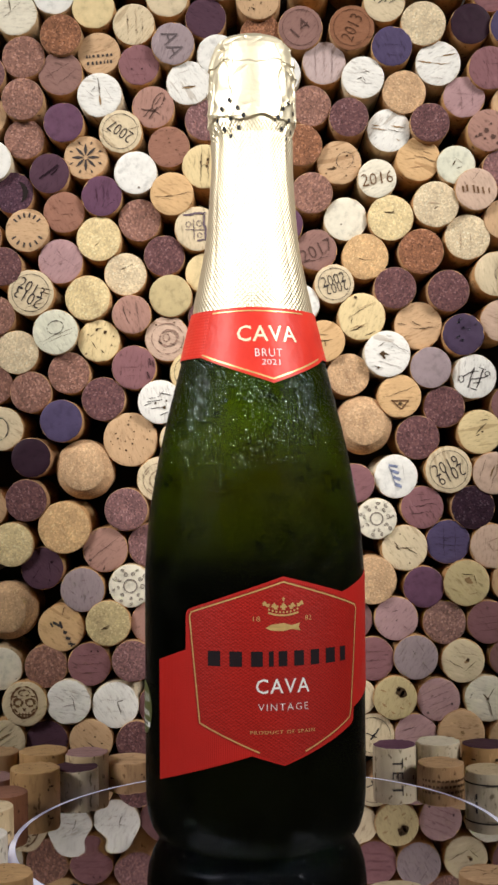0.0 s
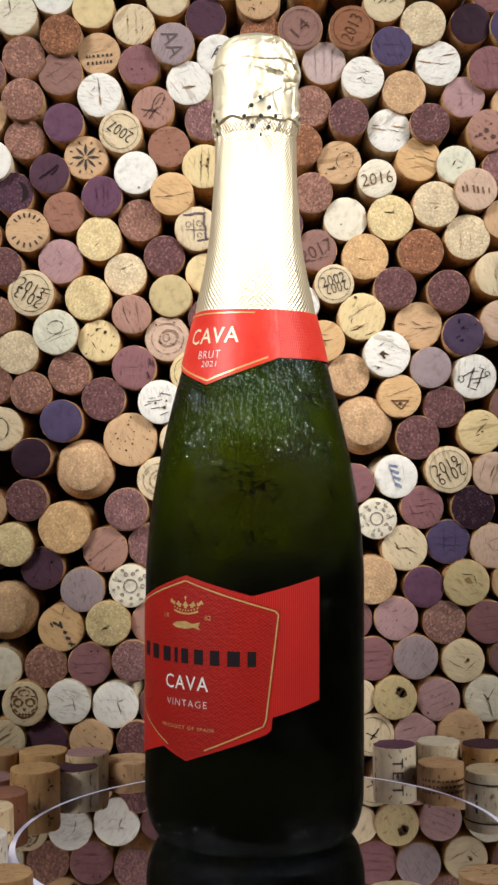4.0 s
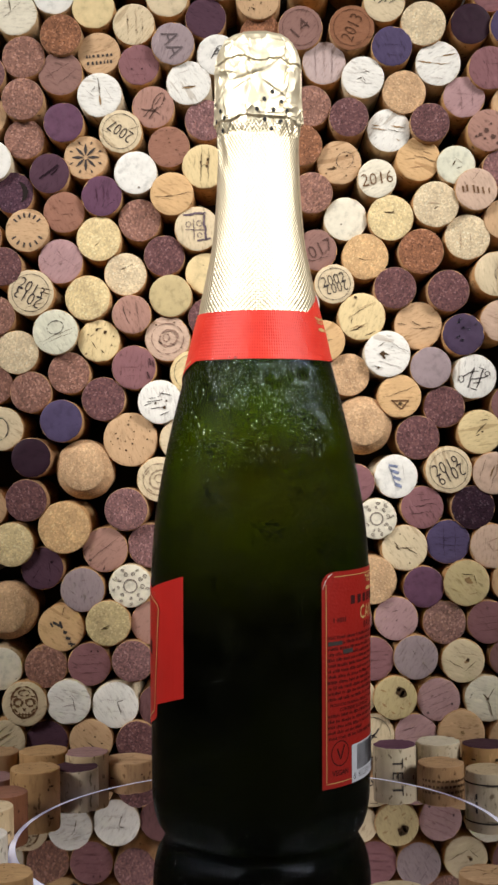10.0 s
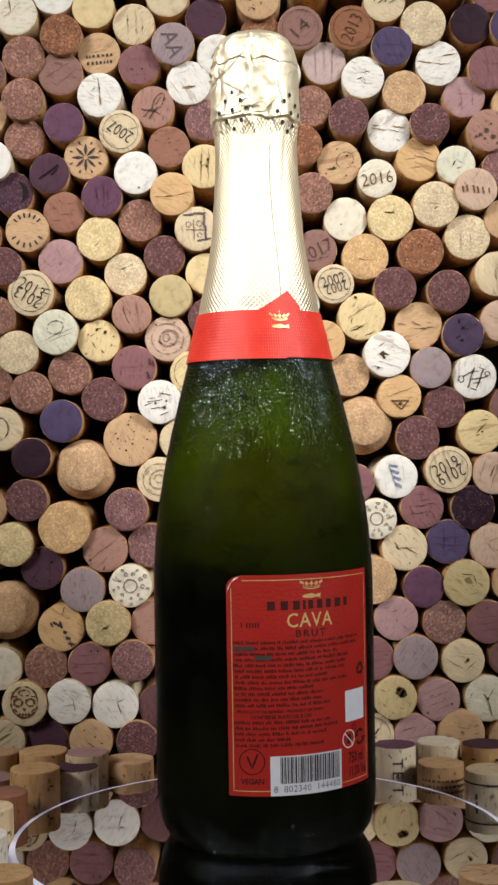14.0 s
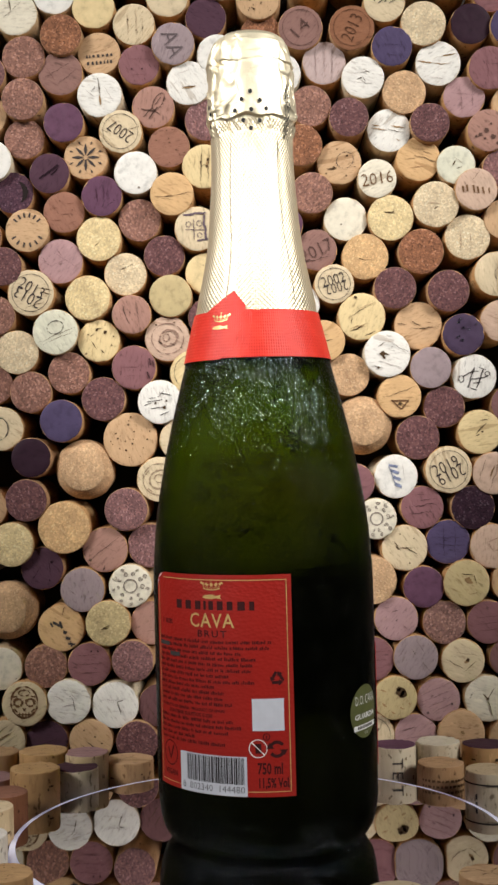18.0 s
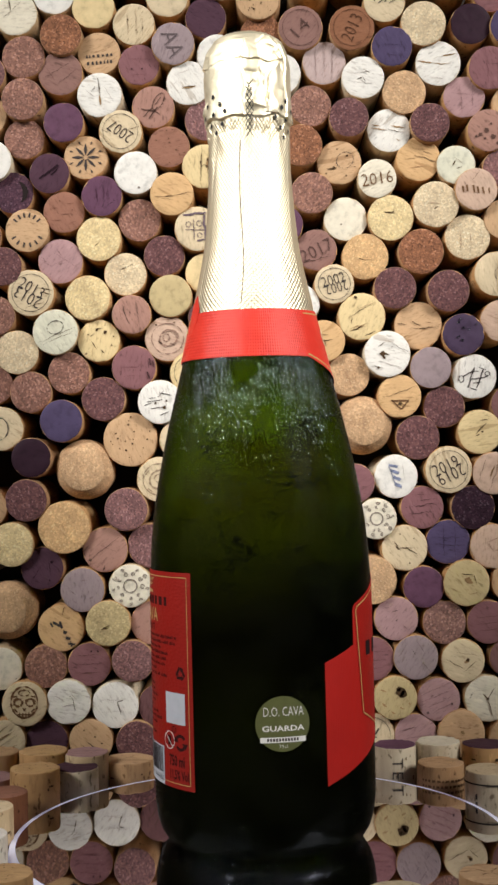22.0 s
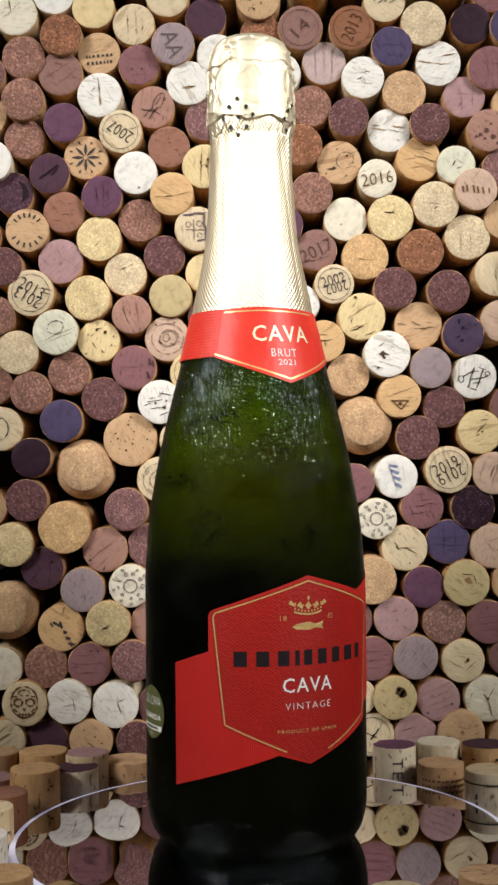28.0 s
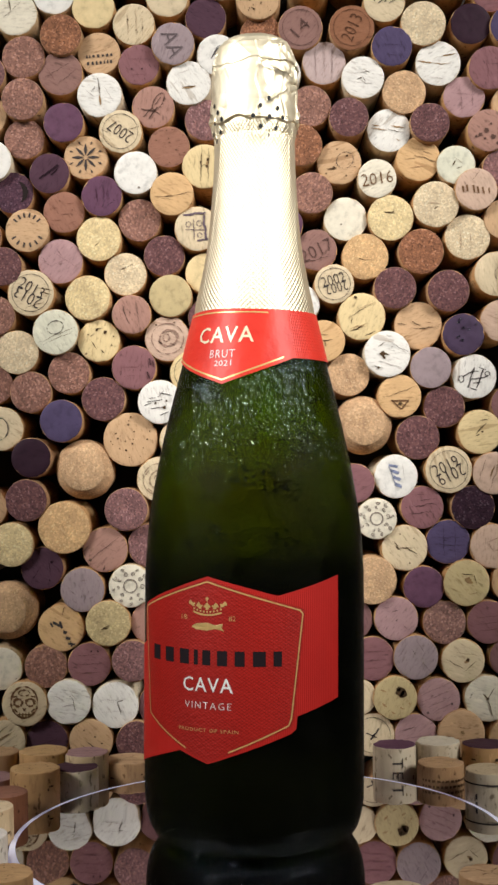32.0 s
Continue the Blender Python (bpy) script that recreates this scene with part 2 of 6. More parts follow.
def label_material(name, colour, scale, strength, net=0.0, ribs=0.0):
    """Red label paper with an embossed grain, and a net of lozenges where wanted."""
    m, nt, bsdf = nodes_of(name)
    tc = nt.nodes.new("ShaderNodeTexCoord")
    mp = nt.nodes.new("ShaderNodeMapping")
    mp.inputs["Scale"].default_value = (1, 1, 1.5)
    nt.links.new(tc.outputs["Object"], mp.inputs[0])
    cell = textured(nt, "ShaderNodeTexVoronoi", mp.outputs[0], Scale=scale)
    soft = textured(nt, "ShaderNodeTexNoise", tc.outputs["Object"], Scale=90.0, Detail=4.0)
    t = ramp(nt, [(0.3, tuple(v * 0.9 for v in colour)), (0.7, colour)])
    nt.links.new(soft.outputs[0], t.inputs[0])
    nt.links.new(t.outputs[0], bsdf.inputs["Base Color"])
    bsdf.inputs["Roughness"].default_value = 0.48
    bsdf.inputs["Specular IOR Level"].default_value = 0.32
    height = cell.outputs["Distance"]
    if net or ribs:
        sep = nt.nodes.new("ShaderNodeSeparateXYZ")
        nt.links.new(tc.outputs["Object"], sep.inputs[0])

        def calc(op, a, b=0.0):
            n = nt.nodes.new("ShaderNodeMath")
            n.operation = op
            for socket, v in zip(n.inputs, (a, b)):
                if isinstance(v, float):
                    socket.default_value = v
                else:
                    nt.links.new(v, socket)
            return n.outputs[0]

        if ribs:
            height = calc("ADD", calc("MULTIPLY", calc("SINE", calc("MULTIPLY", calc("ARCTAN2", sep.outputs[1], sep.outputs[0]), 330.0)), ribs), height)
    if net:
        round_ = calc("MULTIPLY", calc("ARCTAN2", sep.outputs[1], sep.outputs[0]), 76.0)
        rise = calc("MULTIPLY", sep.outputs[2], 2500.0)
        mesh = calc("MINIMUM", calc("ABSOLUTE", calc("SINE", calc("ADD", round_, rise))), calc("ABSOLUTE", calc("SINE", calc("SUBTRACT", round_, rise))))
        line = ramp(nt, [(0.10, (net, net, net)), (0.42, (1, 1, 1))])
        nt.links.new(mesh, line.inputs[0])
        nt.links.new(mix(nt, "MULTIPLY", 1.0, t.outputs[0], line.outputs[0]), bsdf.inputs["Base Color"])
        height = calc("ADD", calc("MULTIPLY", mesh, 0.35), height)
    bump(nt, bsdf, height, strength, 0.0004)
    return m


def ribbed_paper():
    """Red neck band: fine upright ribs and a few wrinkles."""
    m, nt, bsdf = nodes_of("red_neck_paper")
    tc = nt.nodes.new("ShaderNodeTexCoord")
    sep = nt.nodes.new("ShaderNodeSeparateXYZ")
    nt.links.new(tc.outputs["Object"], sep.inputs[0])

    def calc(op, a, b=0.0):
        n = nt.nodes.new("ShaderNodeMath")
        n.operation = op
        for socket, v in zip(n.inputs, (a, b)):
            if isinstance(v, float):
                socket.default_value = v
            else:
                nt.links.new(v, socket)
        return n.outputs[0]

    ribs = calc("SINE", calc("MULTIPLY", calc("ARCTAN2", sep.outputs[1], sep.outputs[0]), 190.0))
    soft = textured(nt, "ShaderNodeTexNoise", tc.outputs["Object"], Scale=120.0, Detail=4.0)
    rows = calc("SINE", calc("MULTIPLY", sep.outputs[2], 5200.0))
    # the printed front of the band is smooth
    back = calc("LESS_THAN", calc("COSINE", calc("ADD", calc("ARCTAN2", sep.outputs[1], sep.outputs[0]), 1.326)), 0.58)
    height = calc("ADD", calc("MULTIPLY", calc("MULTIPLY", calc("ADD", ribs, calc("MULTIPLY", rows, 0.7)), back), 0.08), calc("MULTIPLY", soft.outputs[0], 1.8))
    t = ramp(nt, [(0.3, (0.62, 0.032, 0.020)), (0.7, (0.72, 0.045, 0.026))])
    nt.links.new(soft.outputs[0], t.inputs[0])
    nt.links.new(t.outputs[0], bsdf.inputs["Base Color"])
    bsdf.inputs["Roughness"].default_value = 0.42
    bsdf.inputs["Specular IOR Level"].default_value = 0.25
    bump(nt, bsdf, height, 0.6, 0.0006)
    return m


def crumpled_foil():
    """Bare gold foil: soft dents, a trace of the embossing."""
    m, nt, bsdf = nodes_of("crumpled_gold_foil")
    tc = nt.nodes.new("ShaderNodeTexCoord")
    soft = textured(nt, "ShaderNodeTexNoise", tc.outputs["Object"], Scale=230.0, Detail=2.0)
    cells = textured(nt, "ShaderNodeTexVoronoi", tc.outputs["Object"], Scale=1150.0)
    height = mix(nt, "MIX", 0.16, soft.outputs[0], cells.outputs["Distance"])
    bsdf.inputs["Base Color"].default_value = (0.96, 0.86, 0.64, 1)
    bsdf.inputs["Metallic"].default_value = 1.0
    bsdf.inputs["Roughness"].default_value = 0.56
    bump(nt, bsdf, height, 0.28, 0.0005)
    return m


CRUMPLED = crumpled_foil()
GLASS = glass_material()
FOIL = foil_material()
RED = label_material("red_label_paper", (0.335, 0.0145, 0.0090), 560.0, 0.30)
RED_FRONT = label_material("red_front_paper", (0.45, 0.016, 0.010), 560.0, 0.30, 0.45)
RED_PLAIN = label_material("red_wing_paper", (0.51, 0.017, 0.012), 1600.0, 0.20, 0.0, 0.9)
RED_NECK = ribbed_paper()
GLUE = plain("label_reverse", (0.045, 0.05, 0.02), 0.8)
GOLD_INK = plain("gold_print", (0.66, 0.45, 0.17), 0.35, 0.25)
WHITE_INK = plain("white_print", (0.82, 0.80, 0.76), 0.6, vary=0.04)
CREAM_INK = plain("cream_foil_print", (0.80, 0.70, 0.48), 0.4, 0.1, vary=0.05)
PANEL = plain("white_panel_print", (0.56, 0.57, 0.62), 0.55, vary=0.04)
BLACK_INK = plain("black_print", (0.016, 0.010, 0.012), 0.6, spec=0.15)
PRINT_INK = plain("small_print_red", (0.075, 0.008, 0.007), 0.75, spec=0.2)
DARK_RED_INK = plain("dark_red_print", (0.040, 0.007, 0.007), 0.75, spec=0.2)
SEAL_GREEN = plain("seal_olive_paper", (0.105, 0.112, 0.036), 0.5)
HOLE = plain("punched_hole", (0.012, 0.012, 0.012), 0.7)
SEAM = plain("foil_fold_line", (0.13, 0.095, 0.05), 0.6, vary=0.5, scale=700.0)
TABLE = plain("dark_tabletop", (0.022, 0.020, 0.019), 0.45, scale=40.0)
BOARD = plain("dark_backing_board", (0.055, 0.043, 0.034), 0.9, scale=60.0)
ROOM = plain("fill_bounce_paint", (0.70, 0.70, 0.71), 0.8, scale=3.0)
FLOOR = plain("dim_floor", (0.12, 0.10, 0.085), 0.6, scale=5.0)
MIRROR = nodes_of("dark_mirror")[0]
_b = MIRROR.node_tree.nodes["Principled BSDF"]
_b.inputs["Base Color"].default_value = (0.62, 0.60, 0.62, 1)
_b.inputs["Metallic"].default_value = 1.0
_b.inputs["Roughness"].default_value = 0.024
RIM = plain("brightened_acrylic_rim", (0.86, 0.87, 1.0), 0.30, vary=0.03)
# weak emission added to brighten the rim, which is no lamp itself
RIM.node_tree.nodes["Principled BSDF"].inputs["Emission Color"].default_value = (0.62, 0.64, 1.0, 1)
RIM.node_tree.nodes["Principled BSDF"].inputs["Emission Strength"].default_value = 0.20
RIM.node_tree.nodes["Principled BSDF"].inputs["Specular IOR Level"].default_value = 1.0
BASE_BLACK = plain("black_plastic", (0.015, 0.015, 0.017), 0.4)


# ---- mesh helpers ----
def part(name, bm, material, parent, label=""):
    """One mesh object, under a thing or a part."""
    me = bpy.data.meshes.new(name)
    bm.to_mesh(me)
    bm.free()
    for mt in material if isinstance(material, (list, tuple)) else (material,):
        me.materials.append(mt)
    ob = new(name, me)
    if parent is not None:
        ob.parent = parent
    if label:
        ob["label"] = label
    return ob


def smooth(bm, angle=40):
    bm.normal_update()
    for f in bm.faces:
        f.smooth = True
    lim = radians(angle)
    for e in bm.edges:
        if len(e.link_faces) == 2 and e.calc_face_angle(0) > lim:
            e.smooth = False


def box(x0, x1, y0, y1, z0, z1, bevel=0.0):
    bm = bmesh.new()
    bmesh.ops.create_cube(bm, size=1)
    for v in bm.verts:
        v.co = Vector(((x0 + x1) / 2 + v.co.x * (x1 - x0), (y0 + y1) / 2 + v.co.y * (y1 - y0), (z0 + z1) / 2 + v.co.z * (z1 - z0)))
    if bevel:
        bmesh.ops.bevel(bm, geom=bm.edges[:], offset=bevel, segments=2, affect="EDGES")
    return bm


def lathe(rows, n=96, wobble=None, caps=True):
    """A turned solid about z from (radius, height) rows, bottom to top."""
    bm = bmesh.new()
    rings = []
    for r, z in rows:
        ring = []
        for i in range(n):
            a = 2 * math.pi * i / n
            rr, zz = (r, z) if wobble is None else wobble(r, z, a)
            ring.append(bm.verts.new((rr * math.cos(a), rr * math.sin(a), zz)))
        rings.append(ring)
    for lo, hi in zip(rings, rings[1:]):
        for i in range(n):
            bm.faces.new((lo[i], lo[(i + 1) % n], hi[(i + 1) % n], hi[i]))
    if caps:
        bm.faces.new(rings[0][::-1])
        bm.faces.new(rings[-1])
    return bm


# ---- setting: room, table, backing board ----
TABLE_Z = -0.030


def setting():
    # closed room added out of view; its pale paint bounces fill light back
    for name, b in (("wall_north", (-1.6, 1.6, 1.5, 1.6, -0.78, 1.7)), ("wall_south", (-1.6, 1.6, -1.9, -1.8, -0.78, 1.7)),
                    ("wall_east", (1.6, 1.7, -1.9, 1.6, -0.78, 1.7)), ("wall_west", (-1.7, -1.6, -1.9, 1.6, -0.78, 1.7))):
        tagged(part(name, box(*b), ROOM, None), "plain pale grey wall of the unseen room, bouncing fill light", "wall", kind="structure")
    tagged(part("floor", box(-1.7, 1.7, -1.9, 1.6, -0.84, -0.78), FLOOR, None), "plain dim brown floor", "floor", kind="structure")
    tagged(part("ceiling", box(-1.7, 1.7, -1.9, 1.6, 1.7, 1.76), ROOM, None), "plain pale grey ceiling of the unseen room, bouncing fill light", "ceiling", kind="structure")
    table = tagged(new("table"), "dark table under the bottle display", "table")
    table.location = (0, 0.05, -0.78)
    part("tabletop", box(-0.45, 0.45, -0.35, 0.30, 0.72, 0.75, 0.003), TABLE, table)
    for x in (-0.40, 0.40):
        for y in (-0.30, 0.25):
            part("leg", box(x - 0.02, x + 0.02, y - 0.02, y + 0.02, 0, 0.72, 0.002), TABLE, table)
    board = part("backing_board", box(-0.26, 0.26, 0.1625, 0.175, TABLE_Z, 0.50, 0.001), BOARD, None)
    tagged(board, "dark brown board standing behind the stacked corks", "board")


setting()


# ---- turntable ----
def turntable():
    tt = tagged(new("turntable"), "round turntable with dark mirrored top and bright pale rim", "turntable")
    bm = bmesh.new()
    rings = [[bm.verts.new((0, 0, 0))]]
    steps, n = 46, 120
    for k in range(1, steps + 1):
        r = 0.0982 * k / steps
        ring = []
        for i in range(n):
            a = 2 * math.pi * i / n
            x, y = r * math.cos(a), r * math.sin(a)
            d2 = (x + 0.066) ** 2 + (y + 0.012) ** 2
            ring.append(bm.verts.new((x, y, -0.00030 * math.exp(-d2 / (2 * 0.013 ** 2)))))
        rings.append(ring)
    for i in range(n):
        bm.faces.new((rings[0][0], rings[1][i], rings[1][(i + 1) % n]))
    for lo, hi in zip(rings[1:], rings[2:]):
        for i in range(n):
            bm.faces.new((lo[i], hi[i], hi[(i + 1) % n], lo[(i + 1) % n]))
    edge = rings[-1]
    low = [bm.verts.new((v.co.x, v.co.y, -0.004)) for v in edge]
    for i in range(n):
        bm.faces.new((edge[i], low[i], low[(i + 1) % n], edge[(i + 1) % n]))
    bm.faces.new(low[::-1])
    smooth(bm, 50)
    part("mirror_disc", bm, MIRROR, tt, "dark glossy mirror disc, slightly uneven")
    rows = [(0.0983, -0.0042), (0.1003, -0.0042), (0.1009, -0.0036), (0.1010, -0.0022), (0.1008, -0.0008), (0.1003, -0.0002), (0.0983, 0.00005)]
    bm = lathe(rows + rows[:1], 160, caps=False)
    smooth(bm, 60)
    part("rim", bm, RIM, tt, "lavender-white acrylic edge, brightened by added emission")
    bm = lathe([(0.088, -0.0300), (0.090, -0.0290), (0.090, -0.0070), (0.086, -0.0046), (0.02, -0.0045)], 96)
    smooth(bm, 40)
    part("base", bm, BASE_BLACK, tt, "low black plastic base")
    return tt


TURNTABLE = turntable()

# ---- bottle ----
PROFILE = [(0.0335, 0.0000), (0.0375, 0.0009), (0.0400, 0.0026), (0.0420, 0.0058), (0.0434, 0.0105), (0.0441, 0.0160), (0.0443, 0.0220), (0.0443, 0.1080),
           (0.0440, 0.1100), (0.0434, 0.1201), (0.0421, 0.1315), (0.0402, 0.1428), (0.0380, 0.1542), (0.0354, 0.1657), (0.0325, 0.1772),
           (0.0288, 0.1914), (0.0268, 0.2002), (0.0238, 0.2117), (0.0211, 0.2233), (0.0184, 0.2372), (0.0175, 0.2465), (0.0166, 0.2581),
           (0.0158, 0.2697), (0.0157, 0.2830)]
_PZ = [z for _, z in PROFILE]
_PR = [r for r, _ in PROFILE]


def radius(z):
    return float(np.interp(z, _PZ, _PR))


def soft_radius(z):
    """The outline, rounded over a few millimetres."""
    return sum(radius(z + d) for d in (-0.004, -0.002, 0, 0.002, 0.004)) / 5


def on_bottle(phi, z, lift=0.0):
    """A point on the bottle: degrees round it, height, and lift off the glass."""
    r = soft_radius(z) + lift
    return Vector((r * math.cos(radians(phi)), r * math.sin(radians(phi)), z))


def wrap(phi0, u, z, lift, r0):
    return on_bottle(phi0 + math.degrees(u / r0), z, lift)


def patch(phi0, top, bottom, r0, lift, step=0.0012, rows=10):
    """A label: the strip between two (u, z) lines, wrapped, 0.15 mm in thickness, with its dark reverse."""
    us = sorted({round(u, 5) for u, _ in top + bottom} | {round(float(u), 5) for u in np.arange(top[0][0], top[-1][0], step)})
    lo_u, hi_u = max(top[0][0], bottom[0][0]), min(top[-1][0], bottom[-1][0])
    us = [u for u in us if lo_u <= u <= hi_u]
    bm = bmesh.new()
    front, back = [], []
    for u in us:
        zt = float(np.interp(u, [p[0] for p in top], [p[1] for p in top]))
        zb = float(np.interp(u, [p[0] for p in bottom], [p[1] for p in bottom]))
        col = [zb + (zt - zb) * k / rows for k in range(rows + 1)]
        front.append([bm.verts.new(wrap(phi0, u, z, lift, r0)) for z in col])
        back.append([bm.verts.new(wrap(phi0, u, z, lift - 0.00015, r0)) for z in col])
    m = len(us)
    for i in range(m - 1):
        for k in range(rows):
            bm.faces.new((front[i][k], front[i + 1][k], front[i + 1][k + 1], front[i][k + 1]))
            f = bm.faces.new((back[i][k + 1], back[i + 1][k + 1], back[i + 1][k], back[i][k]))
            f.material_index = 1
        bm.faces.new((front[i][rows], front[i + 1][rows], back[i + 1][rows], back[i][rows]))
        bm.faces.new((back[i][0], back[i + 1][0], front[i + 1][0], front[i][0]))
    for i, s in ((0, 1), (m - 1, -1)):
        for k in range(rows):
            q = (front[i][k], front[i][k + 1], back[i][k + 1], back[i][k])
            bm.faces.new(q if s > 0 else q[::-1])
    smooth(bm, 40)
    return bm


def stroke(phi0, line, width, r0, lift, step=0.0015, closed=False):
    """A printed line along (u, z) points, wrapped on the bottle."""
    pts = []
    line = line + line[:1] if closed else line
    for (u0, z0), (u1, z1) in zip(line, line[1:]):
        k = max(1, int(math.hypot(u1 - u0, z1 - z0) / step))
        pts += [(u0 + (u1 - u0) * i / k, z0 + (z1 - z0) * i / k) for i in range(k)]
    pts.append(line[-1])
    bm = bmesh.new()
    prev = None
    for i, (u, z) in enumerate(pts):
        a, b = pts[max(0, i - 1)], pts[min(len(pts) - 1, i + 1)]
        d = Vector((b[0] - a[0], b[1] - a[1]))
        d = d.normalized() if d.length else Vector((1, 0))
        nrm = Vector((-d.y, d.x)) * width / 2
        pair = [bm.verts.new(wrap(phi0, u + s * nrm.x, z + s * nrm.y, lift, r0)) for s in (1, -1)]
        if prev:
            bm.faces.new((prev[0], prev[1], pair[1], pair[0]))
        prev = pair
    return bm


def merge(bms):
    out = bmesh.new()
    for b in bms:
        me = bpy.data.meshes.new("piece")
        b.to_mesh(me)
        b.free()
        out.from_mesh(me)
        bpy.data.meshes.remove(me)
    return out


def flat_poly(phi0, pts, r0, lift):
    bm = bmesh.new()
    bm.faces.new([bm.verts.new(wrap(phi0, u, z, lift, r0)) for u, z in pts])
    return bm


def bar(phi0, u0, u1, z0, z1, r0, lift):
    return stroke(phi0, [(u0, (z0 + z1) / 2), (u1, (z0 + z1) / 2)], z1 - z0, r0, lift)


def letters(text, width, height, spacing=1.0, lift=0.0, weight=-0.011):
    """Words as a flat mesh, centred on the origin, scaled to a width and height."""
    cu = bpy.data.curves.new("words", "FONT")
    cu.body, cu.size, cu.resolution_u, cu.space_character = text, 1.0, 2, spacing
    cu.offset = weight
    ob = bpy.data.objects.new("words", cu)
    me = bpy.data.meshes.new_from_object(ob)
    bpy.data.objects.remove(ob)
    bpy.data.curves.remove(cu)
    co = np.array([v.co[:] for v in me.vertices])
    lo, hi = co.min(0), co.max(0)
    bm = bmesh.new()
    bm.from_mesh(me)
    bpy.data.meshes.remove(me)
    for v in bm.verts:
        v.co = Vector((((v.co.x - lo[0]) / (hi[0] - lo[0]) - 0.5) * width, ((v.co.y - lo[1]) / (hi[1] - lo[1]) - 0.5) * height, lift))
    return bm


def wrapped_letters(text, phi0, u, z, width, height, r0, lift, spacing=1.0, weight=-0.011):
    bm = letters(text, width, height, spacing, 0.0, weight)
    for v in bm.verts:
        v.co = wrap(phi0, u + v.co.x, z + v.co.y, lift, r0)
    return bm


def crown_mark(phi0, u, z, w, r0, lift):
    """A small crown over a small fish, in plain shapes."""
    h = w * 0.36
    pieces = [stroke(phi0, [(u + w * 0.09 * k, z + h * (0.04 + 0.012 * k * k)) for k in range(-4, 5)], h * 0.12, r0, lift)]
    for k in range(-4, 5):
        cx, cz, d = u + w * 0.085 * k, z + h * (0.24 + 0.012 * k * k), w * 0.026
        pieces.append(flat_poly(phi0, [(cx + d * math.cos(j), cz + d * math.sin(j)) for j in np.arange(0, 6.2, 0.9)], r0, lift))
    for k in range(-2, 3):
        c, lean = u + k * w * 0.175, k * w * 0.045
        low, tall = z + h * (0.38 + 0.05 * k * k), h * (0.50 - 0.05 * abs(k))
        pieces.append(flat_poly(phi0, [(c - w * 0.035, low), (c + w * 0.035, low), (c + lean + w * 0.055, low + tall * 0.6), (c + lean, low + tall), (c + lean - w * 0.055, low + tall * 0.6)], r0, lift))
        for side in (-1, 1):
            cx, cz, d = c + lean * 0.6 + side * w * 0.062, low + tall * 0.42, w * 0.026
            pieces.append(flat_poly(phi0, [(cx + d * math.cos(j), cz + d * math.sin(j)) for j in np.arange(0, 6.2, 0.9)], r0, lift))
    top = z + h * 0.93
    pieces += [stroke(phi0, [(u, top), (u, top + h * 0.28)], h * 0.09, r0, lift), stroke(phi0, [(u - w * 0.04, top + h * 0.17), (u + w * 0.04, top + h * 0.17)], h * 0.08, r0, lift)]
    f = z - h * 0.75
    body = [(u - w * 0.42, f), (u - w * 0.3, f + h * 0.2), (u, f + h * 0.3), (u + w * 0.25, f + h * 0.1), (u + w * 0.40, f + h * 0.28), (u + w * 0.36, f),
            (u + w * 0.42, f - h * 0.22), (u + w * 0.25, f - h * 0.06), (u, f - h * 0.22), (u - w * 0.3, f - h * 0.16)]
    mid = (u, f)
    for a, b in zip(body, body[1:] + body[:1]):
        pieces.append(flat_poly(phi0, [mid, b, a] if False else [mid, a, b], r0, lift))
    return merge(pieces)


def name_blocks(parent, ink, phi0, u0, u1, z, h, r0, lift):
    """A maker's name as nine plain blocks of its size and colour."""
    shares = [1.25, 1.2, 1.1, 0.45, 0.85, 1.0, 0.95, 1.2, 0.8]
    unit = (u1 - u0) / sum(shares)
    u = u0
    for s in shares:
        part("name_block", bar(phi0, u + 0.21 * s * unit, u + 0.79 * s * unit, z - h / 2, z + h / 2, r0, lift), ink, parent)
        u += s * unit


def label_under(phi, z):
    """Whether a label covers this place on the bottle."""
    p = phi % 360
    if 0.022 < z < 0.112 and (62 < p < 150 or 212 < p or p < 1):
        return True
    return z > 0.1794 + 0.0107 * min(1.0, abs(p - 284) / 57)


def creases():
    """Chance fold lines on the crown: angle, height, direction, half length, width, depth."""
    rng = random.Random(21)
    out = []
    for k in range(86):
        out.append((rng.uniform(0, 2 * math.pi), rng.uniform(0.289, 0.321), rng.gauss(0.2, 0.9), rng.uniform(0.003, 0.009), rng.uniform(0.0003, 0.0009), rng.choice((1, -1, -1)) * rng.uniform(0.0004, 0.0011)))
    for k in range(34):
        out.append((2 * math.pi * (k + rng.uniform(-0.4, 0.4)) / 34, rng.uniform(0.2785, 0.2860), 1.57 + rng.gauss(0, 0.35), rng.uniform(0.003, 0.0065), rng.uniform(0.0004, 0.0009), rng.choice((1, -1)) * rng.uniform(0.0003, 0.0009)))
    return out


FOLDS = creases()
# flat panels of the crown, in degrees round the bottle
PANELS = ((117, 176), (243, 309))
FLAPS = ((117, 1), (177, -1), (242, 1), (311, -1), (20, 1), (75, -1), (345, 1))


def crumple(a):
    """How much the crown is crumpled at an angle: little on the flat panels."""
    d = math.degrees(a) % 360
    out = 1.0
    for lo, hi in PANELS:
        out = min(out, 0.12 + 0.88 * min(1.0, max(0.0, (lo - d) / 10, (d - hi) / 10)))
    return out


